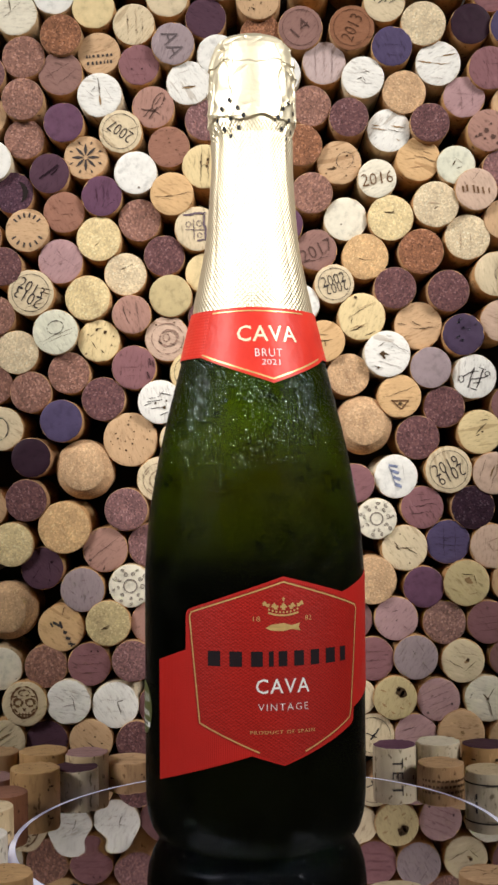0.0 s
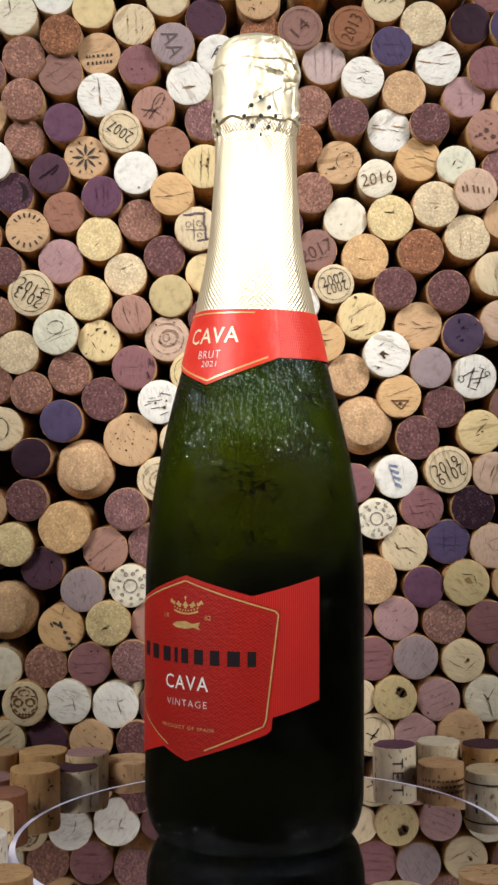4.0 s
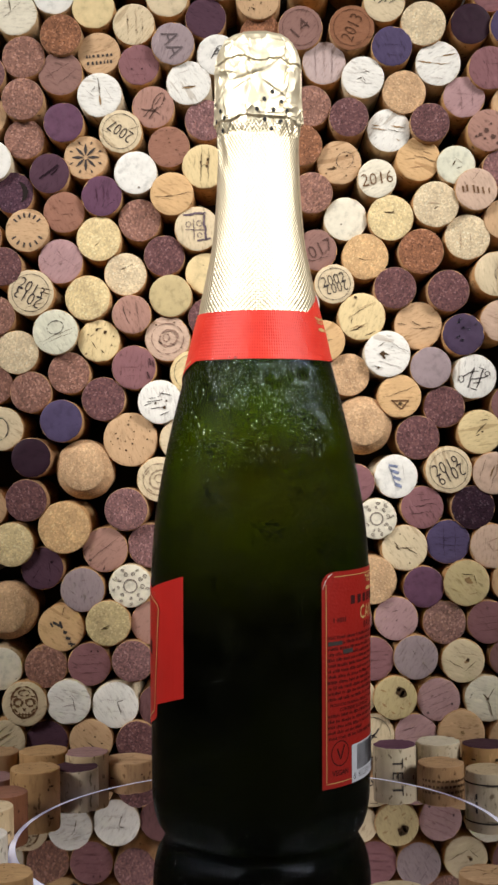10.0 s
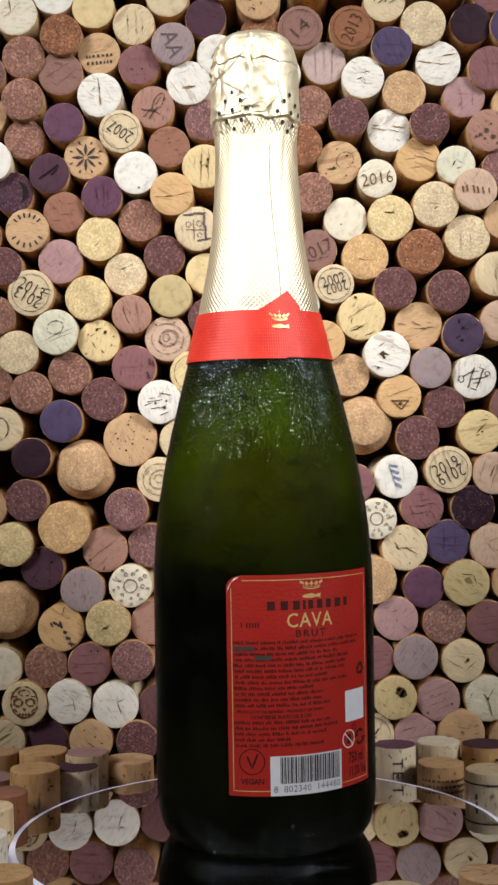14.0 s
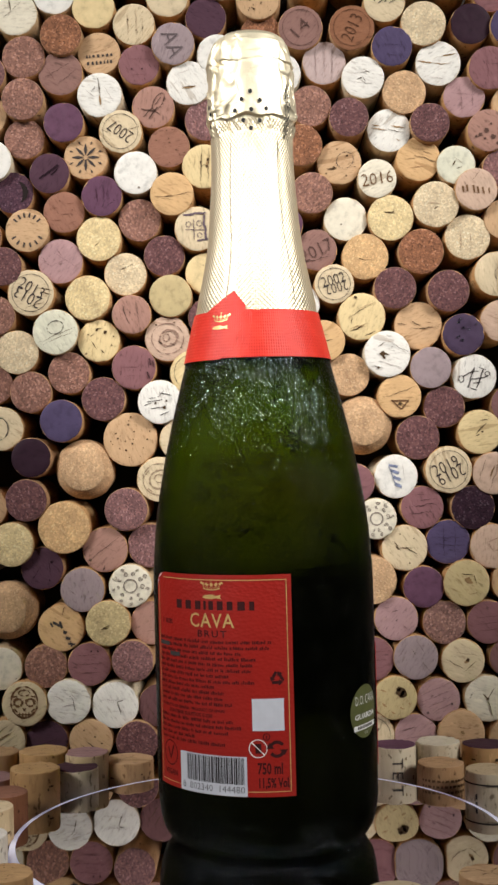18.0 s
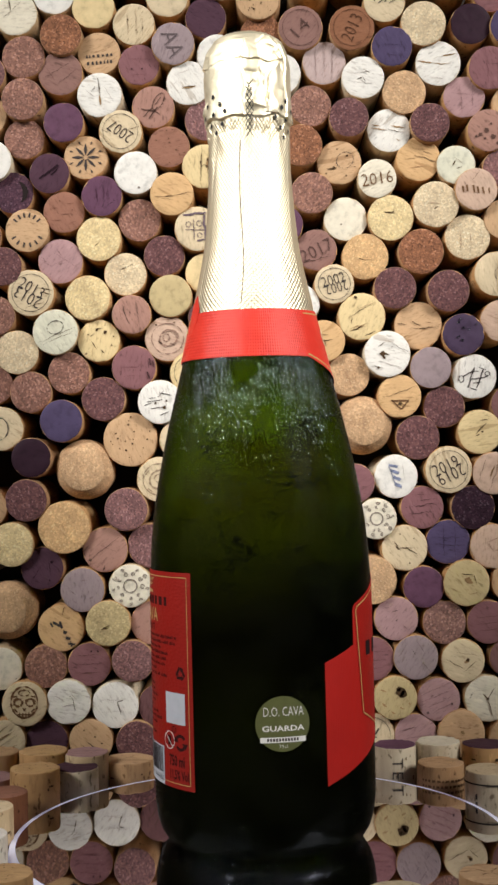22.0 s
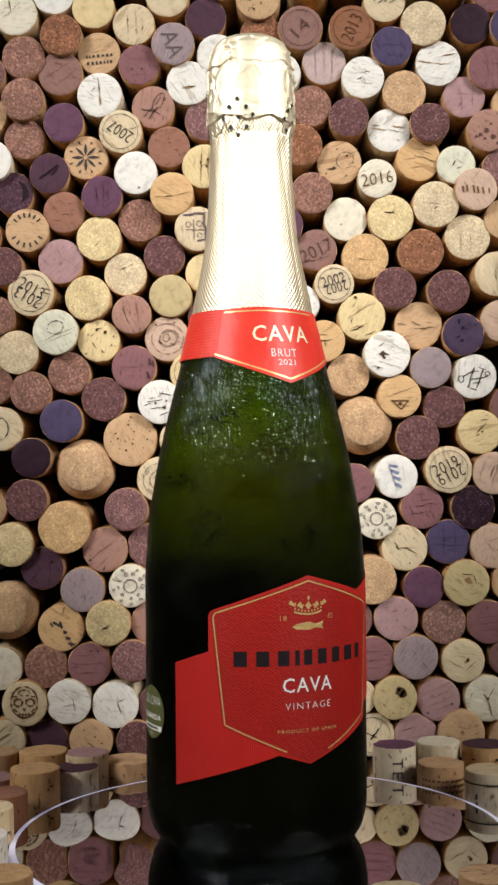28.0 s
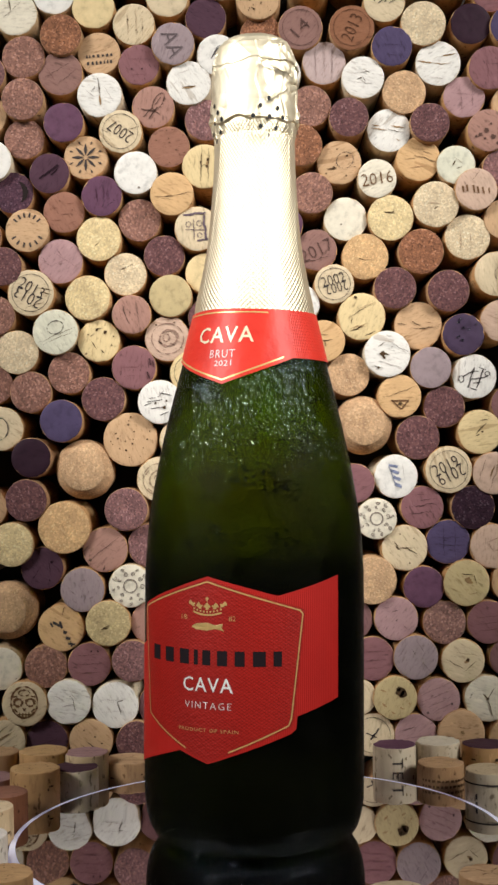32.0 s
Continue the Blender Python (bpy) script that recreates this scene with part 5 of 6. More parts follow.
def wall_cork(x, y, z, dia, tone, tex, mark="", angle=0):
    """One cork of the stacked wall, lying end on; millimetres."""
    k = len(PLACED)
    # ends set nearer to one plane, seen from the same eye
    flat = 116 + (y - 116) * 0.5
    f = (flat / 1000 - EYE.y) / (y / 1000 - EYE.y)
    x, y, z, dia = EYE.x * 1000 + (x - EYE.x * 1000) * f, flat, EYE.z * 1000 + (z - EYE.z * 1000) * f, dia * f
    PLACED.append((x, z, dia))
    if tex == "champagne":
        bm, mats = champagne_mesh(dia / 1000, 0.046, k), [cork_material(tone, "grain")]
    else:
        bm, mats = cork_mesh(dia / 1000, 0.044, k), [cork_material(tone, tex), cork_material(side_of(tone), "side")]
    ob = part("wine_cork", bm, mats, None)
    turned = (k * 137.5) % 360
    ob.matrix_world = pose(x / 1000, y / 1000, z / 1000, 90, 0, 0) @ pose(0, 0, 0, 0, 0, turned)
    tagged(ob, WORDS[tone] + " " + TEX_WORDS[tex] + " wine cork " + mark_words(mark), "cork", "corks stacked in the wall")
    TURNED[ob.name] = turned
    if mark:
        decorate(ob, mark, angle - turned, dia / 2000, tone, k)
    return ob


def standing_cork(x, y, top, dia, tone, side):
    """A cork on end on the table; millimetres."""
    k = 900 + int(x * 3 + y)
    length = top / 1000 - TABLE_Z
    tall = {"printed": "ivory", "embossed": "tan", "banded": "ivory"}.get(side, side)
    ob = part("wine_cork", cork_mesh(dia / 1000, length, k, 0.6, 0.01), [cork_material(tone, "natural"), cork_material(tall, "side")], None)
    ob.matrix_world = pose(x / 1000, y / 1000, top / 1000, 0, 0, 0)
    tagged(ob, WORDS[tone] + " topped wine cork with " + WORDS[tall] + " side, standing on end", "cork", "corks standing round the turntable")
    r = dia / 2000
    rng = random.Random(k)

    def on_side(a0, a1, z0, z1, name):
        bm = bmesh.new()
        n = max(2, int(abs(a1 - a0) / 8))
        prev = None
        for i in range(n + 1):
            a = radians(a0 + (a1 - a0) * i / n)
            pair = [bm.verts.new(((r * 1.026 + 0.00025) * math.cos(a), (r * 1.026 + 0.00025) * math.sin(a), zz)) for zz in (z0, z1)]
            if prev:
                bm.faces.new((prev[0], pair[0], pair[1], prev[1]))
            prev = pair
        return bm

    if side == "printed":
        pieces = [on_side(268 + rng.uniform(-3, 3), 277, z - 0.0022, z, "bar") for z in np.arange(-0.005, -0.036, -0.0033)]
        for q in range(16):
            a, z = rng.uniform(200, 340), -rng.uniform(0.004, 0.036)
            pieces.append(on_side(a, a + rng.uniform(2, 6), z, z - rng.uniform(0.001, 0.003), "spot"))
        if tone == "violet":
            bm = letters("TEST", 0.0205, 0.0050, 1.15)
            for v in bm.verts:
                a = radians(272) + v.co.y / r
                v.co = Vector(((r * 1.03 + 0.0003) * math.cos(a), (r * 1.03 + 0.0003) * math.sin(a), -0.0150 - v.co.x))
            part("lettering", bm, GREY_INK, ob)
            pieces = pieces[-16:]
        else:
            loop = []
            for k in range(25):
                a, z = radians(268) + 0.22 * math.cos(k * 0.262), -0.019 + 0.0030 * math.sin(k * 0.262)
                loop.append([(rr * math.cos(a + 0.03 * q), rr * math.sin(a + 0.03 * q), z) for q, rr in ((-1, r * 1.03 + 0.0003), (1, r * 1.03 + 0.0003))])
            bm = bmesh.new()
            for p, q in zip(loop, loop[1:]):
                bm.faces.new([bm.verts.new(v) for v in (p[0], p[1], q[1], q[0])])
            part("printed_emblem", bm, INK, ob)
            pieces = pieces[-16:]
        part("printed_bars", merge(pieces), faded("tan", 0.45), ob)
    elif side == "embossed":
        pieces = []
        for z in np.arange(-0.006, -0.034, -0.0026):
            a = 215
            while a < 325:
                w = rng.uniform(3, 10)
                pieces.append(on_side(a, a + w, z, z - 0.0011, "bar"))
                a += w + 4
        part("printed_bars", merge(pieces), BROWN_INK, ob)
    elif side == "banded":
        for z in (-0.0045, -0.036):
            part("printed_band", on_side(0, 360, z, z - 0.0007, "band"), GREY_INK, ob)
        part("printed_bars", merge([on_side(a, a + 5, z, z - 0.0024, "bar") for a in (225, 300) for z in np.arange(-0.009, -0.030, -0.0034)]), GREY_INK, ob)
    elif side in ("gold", "tan", "russet", "cream", "white"):
        pieces = []
        for q in range(9):
            a, z = rng.uniform(180, 360), -rng.uniform(0.004, 0.036)
            pieces.append(on_side(a, a + rng.uniform(3, 12), z, z - rng.uniform(0.0005, 0.0016), "pore"))
        part("pitting", merge(pieces), CRACK if side != "white" else PALE_CRACK, ob)
    if tone in ("gold", "cream", "tan", "white"):
        decorate(ob, "starcrack" if rng.random() < 0.5 else "dots", rng.uniform(0, 360), r, tone, k)
    return ob


# the stacked wall, cork by cork: x, y of the end, z, diameter
wall_cork(-118.4, 117.2, 376.8, 22.1, "ivory", "natural", "d|c-30,70,-20,10,4|c-20,10,-60,-20,3|c-20,10,30,60,2", 0)
wall_cork(-99.2, 118.4, 387.5, 21.5, "white", "smooth")
wall_cork(-79.4, 119.0, 380.3, 21.6, "butter", "smooth")
wall_cork(-59.1, 120.4, 372.0, 21.3, "cream", "natural", "d|s-30,60,-28,-60,3|s10,70,12,-70,3|s40,40,42,-60,3|b-28,20,4|b12,-30,4|b42,-20,3", 0)
wall_cork(-41.9, 118.4, 385.7, 22.1, "cream", "smooth")
wall_cork(-22.7, 120.2, 374.7, 20.8, "plum", "natural")
wall_cork(-94.9, 111.3, 364.1, 21.0, "rust", "grain")
wall_cork(-114.4, 115.7, 354.5, 21.7, "russet", "grain")
wall_cork(-76.9, 120.4, 357.3, 21.6, "tan", "natural", "bars", 5)
wall_cork(-96.0, 117.5, 346.6, 22.4, "brownmauve", "natural", "d|c-75,-25,60,60,2|c-20,-55,75,20,2|s-60,20,-20,-40,2|s20,50,60,-10,1", 0)
wall_cork(-56.7, 120.0, 351.2, 21.0, "heather", "natural", "d|b-35,-20,5|b15,-20,5|s-60,30,60,25,2|s-50,-50,50,-45,2", 0)
wall_cork(-39.0, 112.1, 359.2, 21.6, "greymauve", "natural", "text:AA", -70)
wall_cork(-16.9, 115.7, 354.5, 20.9, "white", "smooth", "d|p-30,-20,0,30,5|p0,30,20,-10,5|p-20,0,30,10,4|p10,-30,30,-50,5|e10,30,15,10,30,4", 0)
wall_cork(-76.0, 113.5, 334.3, 22.5, "white", "natural", "d|c-10,80,5,-10,4|v0,0,5,-50,10|s-60,20,-20,-10,3|c-15,40,-40,10,3|s20,40,60,-30,2", 0)
wall_cork(-31.5, 116.4, 340.6, 22.6, "white", "natural", "d|v-30,-22,30,-16,12|c-32,-20,36,-12,4|s-50,40,10,60,2|s-70,-10,-40,20,2", 0)
wall_cork(-49.5, 116.7, 328.7, 21.5, "pinkbrown", "natural", "d|e25,25,20,45,-30,4|p-55,-10,10,-20,6|p-20,-55,20,0,6|p-45,-45,-5,-5,5|p0,-10,30,-35,4|p10,10,35,45,3", 0)
wall_cork(-114.3, 111.1, 332.1, 21.3, "russet", "grain")
wall_cork(-94.2, 113.2, 320.6, 20.2, "violet", "smooth")
wall_cork(-65.8, 113.8, 315.9, 21.9, "cream", "natural", "ring:2007|c20,0,95,25,3|c-90,10,-40,-10,2", 145)
wall_cork(-115.0, 120.2, 314.2, 20.5, "russet", "grain")
wall_cork(-23.3, 118.7, 322.4, 21.0, "mauve", "grain")
wall_cork(-41.6, 112.6, 307.6, 20.8, "sienna", "natural", "dots", 0)
wall_cork(-83.9, 119.0, 304.3, 22.1, "tan", "natural", "star", 0)
wall_cork(-23.9, 112.4, 297.5, 22.5, "butter", "natural", "d|c-10,90,-20,-80,4|c20,80,15,-70,4|b15,30,6|b10,0,6|b-15,20,5|v15,40,10,-10,10|c-15,0,10,10,3", 0)
wall_cork(-102.1, 117.2, 296.1, 20.4, "plum", "natural", "d|p-50,-25,-10,0,9|p-10,0,45,40,12|p10,-10,40,20,7|s-30,60,-30,-60,2|s40,0,40,-70,2", 0)
wall_cork(-58.3, 112.3, 294.8, 21.6, "white", "smooth", "d|b15,-70,5", 0)
wall_cork(-40.3, 111.0, 283.8, 21.8, "gold", "natural", "d|c-80,-12,-40,-14,3|c-45,-14,20,-8,4|c15,-8,80,5,3|c-50,-22,0,-25,2|s-40,40,30,42,2", 0)
wall_cork(-134.2, 119.7, 326.3, 21.0, "tan", "natural")
wall_cork(-131.0, 113.1, 301.8, 21.4, "white", "smooth")
wall_cork(-133.5, 113.2, 345.7, 20.8, "mauve", "grain")
wall_cork(-121.1, 120.8, 287.2, 21.1, "plum", "grain", "crescent", 20)
wall_cork(-95.3, 119.7, 276.9, 21.0, "sienna", "natural", "d|s-60,20,-30,22,3|s10,40,50,42,3|s-20,-10,40,-8,3|s-60,-40,-10,-38,3|b40,10,3|b-20,55,3|s20,-60,60,-40,3", 0)
wall_cork(-75.5, 113.9, 283.7, 20.5, "violet", "natural", "d|s-30,50,-20,-30,5|s10,50,10,-20,4|s30,40,25,-20,4|c10,-60,70,-20,2", 0)
wall_cork(-57.3, 120.6, 272.6, 21.6, "russet", "grain")
wall_cork(-113.4, 116.4, 267.4, 22.0, "tan", "natural", "arcs", 0)
wall_cork(-77.6, 117.8, 263.0, 22.7, "butter", "grain", "d|c-20,-35,5,-15,4", 0)
wall_cork(-28.0, 113.0, 266.6, 22.5, "cream", "natural", "d|kmauve|p-60,60,40,70,10|p30,60,40,-50,10|p-15,40,-12,-50,3|p-50,-5,40,-8,3|p0,-55,60,-45,8|e-38,18,11,12,0,3|e10,22,11,12,0,3|e12,-30,10,10,0,3", 0)
wall_cork(-97.4, 120.4, 252.2, 22.7, "rose", "natural", "d|s-90,10,-30,-30,2|s-30,40,80,-30,2|s-20,60,10,20,3|s-40,-20,30,10,2|c-80,20,-60,-10,3", 0)
wall_cork(-44.8, 117.9, 254.0, 20.7, "darkmauve", "grain")
wall_cork(-64.7, 120.7, 245.3, 21.6, "cream", "grain", "d|c-25,20,10,35,4|c10,35,40,50,3", 0)
wall_cork(-24.0, 119.9, 245.0, 21.0, "butter", "smooth", "dots2", 0)
wall_cork(-125.5, 114.0, 249.0, 19.7, "darkmauve", "grain")
wall_cork(-111.6, 114.6, 235.7, 23.4, "cream", "natural", "ring:2013+|c30,20,95,10,5|c40,5,90,-10,4|c-10,-60,60,-40,3", 150)
wall_cork(-82.9, 112.7, 232.5, 22.7, "butter", "grain")
wall_cork(-61.1, 112.5, 224.0, 19.7, "pinkbrown", "natural", "d|c20,80,40,-60,3|c-45,50,-30,-10,7|c-30,-10,-10,-50,5|s-60,30,-50,-30,2|c-10,20,-5,0,4", 0)
wall_cork(-41.5, 111.7, 233.0, 21.3, "olive", "smooth")
wall_cork(-23.2, 114.0, 222.1, 19.7, "darkmauve", "grain")
wall_cork(-43.5, 117.0, 212.2, 22.9, "pinktan", "natural", "d|ksoft|e0,0,70,67,0,4|e4,2,40,34,20,9|e-6,4,14,16,0,6|p10,-20,30,-28,6|p-40,-10,-25,-25,5|b30,70,4|b-50,60,4|b60,-40,4", 0)
wall_cork(-98.9, 111.0, 215.6, 22.7, "palegreen", "natural", "d|e0,20,36,28,20,3|c-75,-45,90,20,2|c-60,-57,85,5,2", 0)
wall_cork(-78.1, 117.8, 211.5, 21.5, "butter", "natural", "d|b30,40,9|b-10,50,6|c-35,0,-10,-40,5|c10,-40,25,-60,5|b60,-20,4|b-60,-60,5|b70,20,4|b-50,30,4|c-20,55,20,60,4|c-40,20,-20,35,3", 0)
wall_cork(-129.2, 114.4, 224.3, 19.7, "russet", "grain")
wall_cork(-118.6, 114.1, 206.0, 22.0, "cream", "grain")
wall_cork(-93.5, 119.2, 195.6, 21.3, "russet", "grain")
wall_cork(-60.5, 115.8, 197.8, 22.3, "heather", "natural", "d|p70,40,75,10,8|p60,-20,70,-50,8|s-60,0,40,5,2|p85,30,90,0,5|s-50,-40,20,-35,2", 0)
wall_cork(-31.4, 114.2, 194.8, 22.0, "butter", "natural", "ring", 0)
wall_cork(-112.3, 115.8, 186.0, 20.9, "russet", "grain")
wall_cork(-76.2, 118.0, 182.3, 22.1, "darkmauve", "grain")
wall_cork(-47.4, 111.6, 180.2, 22.1, "white", "natural", "d|p-60,0,10,10,3|p-40,-30,30,-20,3|p0,40,50,30,4|b-20,-5,6|b20,-25,8|p0,-60,40,-45,4|b30,5,5|p-70,-15,-40,-5,3|p-10,20,20,50,2|p-50,15,-20,20,2", 0)
wall_cork(-131.4, 120.8, 189.9, 19.3, "russet", "grain")
wall_cork(-96.5, 111.2, 171.3, 21.3, "blueviolet", "smooth")
wall_cork(-127.5, 118.5, 167.9, 22.1, "cream", "natural", "d|e-10,0,40,50,0,4", 0)
wall_cork(-63.0, 119.4, 161.8, 27.3, "tan", "natural", "specks", 0)
wall_cork(-111.6, 111.2, 153.2, 19.9, "dark", "smooth")
wall_cork(-86.0, 112.0, 147.0, 28.1, "tan", "champagne")
wall_cork(-38.0, 114.7, 161.1, 20.3, "cream", "natural")
wall_cork(-48.5, 116.8, 141.7, 22.6, "cream", "natural", "d|ksoft|e0,0,72,70,0,5|e2,0,46,40,30,8|e0,4,20,18,0,6|p-60,20,-45,40,6|p40,40,55,25,6|p-50,-40,-30,-55,6|p30,-55,50,-40,6", 0)
wall_cork(-114.3, 111.1, 132.0, 21.0, "darkmauve", "grain")
wall_cork(-64.8, 111.5, 126.9, 21.6, "mauve", "grain")
wall_cork(-95.9, 112.8, 118.3, 26.1, "gold", "grain")
wall_cork(-135.3, 120.6, 128.2, 19.9, "tan", "natural")
wall_cork(-122.1, 113.0, 110.1, 22.2, "butter", "grain")
wall_cork(-76.2, 118.6, 106.7, 22.7, "pinkbrown", "natural", "d|c-80,-55,60,55,3|b-65,-45,7|c-10,-95,0,-70,7|s-20,20,50,-10,2", 0)
wall_cork(-54.0, 120.3, 108.3, 22.2, "mauve", "grain")
wall_cork(-108.1, 120.4, 97.5, 21.6, "plum", "natural", "d|c-50,-60,0,20,2|c30,40,40,-30,3|b45,30,7|b35,-55,4|b-40,-40,4", 0)
wall_cork(-87.2, 114.4, 87.1, 22.2, "greymauve", "natural", "d|s-60,0,-30,-20,4|s30,-40,50,-30,7|s-10,40,20,45,4|s-40,-50,-20,-60,4", 0)
wall_cork(-63.3, 114.5, 88.8, 21.7, "ivory", "smooth", "floral", 0)
wall_cork(-125.1, 112.0, 76.7, 27.5, "tan", "champagne")
wall_cork(-98.7, 118.8, 67.6, 23.5, "gold", "natural", "d|p-45,25,-35,5,8|p-35,25,0,10,12|p-5,30,5,0,10|p10,-15,25,-20,14|p20,-40,40,-45,12|p30,-65,60,-70,9|p40,-55,45,-80,5|c15,95,5,50,3", 0)
wall_cork(-74.4, 112.1, 70.5, 22.7, "olive", "grain", "d|c-30,-25,10,-5,5|c-20,-22,0,-20,6", 0)
wall_cork(-52.8, 118.5, 69.9, 22.1, "pinkbrown", "natural", "d|b60,5,5|c40,10,90,5,3|s-50,-40,50,-30,2", 0)
wall_cork(-106.6, 119.0, 48.5, 21.6, "russet", "grain")
wall_cork(-84.9, 119.6, 49.2, 21.9, "heather", "natural", "d|s-70,40,60,45,3|s-60,0,70,5,3|s-70,-40,50,-35,4|b10,60,5|b40,60,5|s-30,20,30,22,2", 0)
wall_cork(-62.3, 111.4, 51.7, 21.0, "mauve", "grain")
wall_cork(-129.3, 120.5, 47.4, 21.6, "ivory", "smooth", "dot", 0)
wall_cork(-116.2, 111.9, 31.3, 22.7, "cream", "natural", "d|kbrown|e0,8,58,68,0,9|e-26,6,18,16,0,12|e26,6,18,16,0,12|p-50,30,-30,34,7|p30,34,50,30,7|p-45,-20,-30,-35,7|p45,-20,30,-35,7|p-5,-18,0,-30,8|p5,-18,0,-30,8|p-30,-46,30,-46,5|p-20,-36,-20,-60,5|p-7,-38,-7,-62,5|p7,-38,7,-62,5|p20,-36,20,-60,5|e0,48,24,13,0,6", 0)
wall_cork(-94.8, 114.4, 31.4, 22.5, "white", "natural", "d|c20,20,30,-40,3|s-60,30,-20,10,4|s-30,-20,20,-10,4|s10,40,40,10,4|s-50,-40,0,-50,3|c20,20,0,30,2", 0)
wall_cork(-71.8, 117.1, 29.2, 23.5, "white", "natural", "d|c10,15,35,20,4|c10,15,25,-40,4|s-70,20,60,25,2|s-60,-30,50,-25,2", 0)
wall_cork(-49.7, 120.2, 28.1, 21.9, "darkmauve", "natural", "lines", 120)
wall_cork(-126.7, 114.4, 12.5, 21.1, "cream", "natural", "lines", 30)
wall_cork(-106.6, 120.2, 10.4, 21.9, "plum", "natural", "d|s-60,-20,60,20,3", 0)
wall_cork(-84.0, 116.5, 11.5, 22.0, "tan", "natural", "d|c-20,0,30,-40,5|c-50,-10,0,-50,4|b20,20,4|b50,-10,4|b-30,50,4", 0)
wall_cork(-60.7, 114.1, 11.2, 21.1, "darkmauve", "grain")
wall_cork(24.9, 114.2, 367.1, 22.5, "brownmauve", "natural", "ring:14", 45)
wall_cork(50.5, 112.8, 366.3, 22.8, "rust", "natural", "ring:2013", 65)
wall_cork(66.9, 111.8, 379.0, 21.0, "cream", "natural", "d|p-50,0,-20,30,5|p-30,-10,10,20,5|p0,-5,30,30,5|p20,-10,60,10,4", 0)
wall_cork(86.3, 112.5, 368.0, 22.7, "cream", "grain")
wall_cork(111.0, 117.9, 369.3, 21.0, "dark", "smooth")
wall_cork(122.7, 121.0, 386.7, 21.1, "heather", "natural")
wall_cork(130.1, 112.6, 366.4, 20.8, "blueviolet", "natural")
wall_cork(70.3, 111.5, 356.3, 20.5, "blueviolet", "natural", "d|s-60,10,50,5,2|s-30,-40,40,-45,2", 0)
wall_cork(37.0, 120.9, 351.2, 22.2, "dustypink", "natural", "d|s-40,80,-40,-80,3|s0,90,0,-60,2|s35,80,35,-80,3", 0)
wall_cork(94.0, 116.3, 349.0, 22.9, "white", "natural", "d|v-90,10,-20,0,7|v10,30,80,40,7|s-40,-60,30,-70,3|v-30,0,50,-5,4|c20,34,70,40,2", 0)
wall_cork(56.0, 115.1, 342.0, 21.4, "white", "natural", "d|c-30,-10,0,0,4|c0,0,10,-20,4|c0,40,30,20,3|s-40,20,40,30,3|s-60,-20,60,-30,2|c-10,-15,15,-30,3", 0)
wall_cork(119.7, 113.4, 345.5, 22.2, "heather", "natural", "d|c-30,20,60,15,2|s-20,80,-10,-80,2|s30,70,40,-70,2", 0)
wall_cork(76.8, 116.9, 334.9, 22.1, "tan", "grain")
wall_cork(107.3, 119.3, 332.7, 21.3, "rose", "natural", "d|s-20,60,-10,-80,3|s-60,20,40,10,2|s40,60,40,-60,2", 0)
wall_cork(14.2, 115.6, 344.4, 21.4, "white", "smooth")
wall_cork(29.5, 115.2, 327.9, 20.9, "russet", "grain")
wall_cork(48.4, 111.6, 321.2, 19.9, "darkmauve", "grain")
wall_cork(69.3, 120.2, 316.5, 22.2, "white", "natural", "d|v-80,10,-10,0,7|v10,20,70,10,8|c-10,5,60,-10,3|v30,-40,50,-50,4|v-80,25,-40,20,5", 0)
wall_cork(88.8, 111.3, 317.9, 19.9, "darkmauve", "grain")
wall_cork(118.9, 115.9, 314.8, 21.5, "pinkbrown", "natural", "d|b-40,-20,9|b-10,0,11|b20,-30,12|b-20,-40,6|b50,-10,7|b10,30,6|b-60,-30,7|b40,-60,7", 0)
wall_cork(131.8, 119.4, 328.7, 21.0, "tan", "natural")
wall_cork(24.4, 112.3, 307.6, 21.3, "rust", "grain")
wall_cork(43.8, 118.3, 300.0, 22.4, "tan", "natural", "d|c-60,-30,-10,-25,6|b-25,-25,8|e25,10,40,35,40,2|b35,30,5|b-60,-50,4|b30,-60,4|b70,-20,3|b-10,60,4", 0)
wall_cork(84.0, 120.5, 301.8, 22.5, "gold", "natural", "d|c-20,20,95,-20,4|c20,35,60,20,3|v-60,0,-10,5,4|s-50,-40,40,-30,3|s-40,50,50,40,2", 0)
wall_cork(102.5, 117.3, 298.0, 19.8, "palegreen", "smooth", "d|c-20,-10,0,30,6|c0,-20,30,-10,5|s-10,40,40,0,3", 0)
wall_cork(126.1, 118.9, 296.6, 19.9, "mauve", "grain")
wall_cork(62.1, 112.1, 290.4, 19.6, "ivory", "natural", "text:2016", 8)
wall_cork(29.6, 115.3, 284.2, 21.2, "russet", "grain")
wall_cork(111.6, 112.5, 284.6, 21.3, "pinktan", "natural", "d|kbrown|p-65,15,-60,-15,9|p-45,20,-42,-12,9|p-15,18,-10,-18,9|p5,12,10,-20,9|p28,8,34,-22,9|p58,5,60,-22,7|c20,90,-20,40,2", 0)
wall_cork(46.7, 119.4, 271.7, 22.1, "ivory", "smooth", "d|b-20,-25,4", 0)
wall_cork(68.8, 113.9, 271.0, 23.1, "butter", "grain", "d|c-30,25,20,20,6|c0,20,20,30,4", 0)
wall_cork(91.7, 115.5, 277.8, 23.4, "cream", "grain", "d|c-10,-20,10,-10,6|s-40,10,30,0,3", 0)
wall_cork(108.3, 121.0, 262.1, 23.3, "cream", "grain", "d|s-30,30,-30,-60,4|s10,30,15,-40,3", 0)
wall_cork(126.7, 119.5, 270.8, 20.4, "tan", "natural")
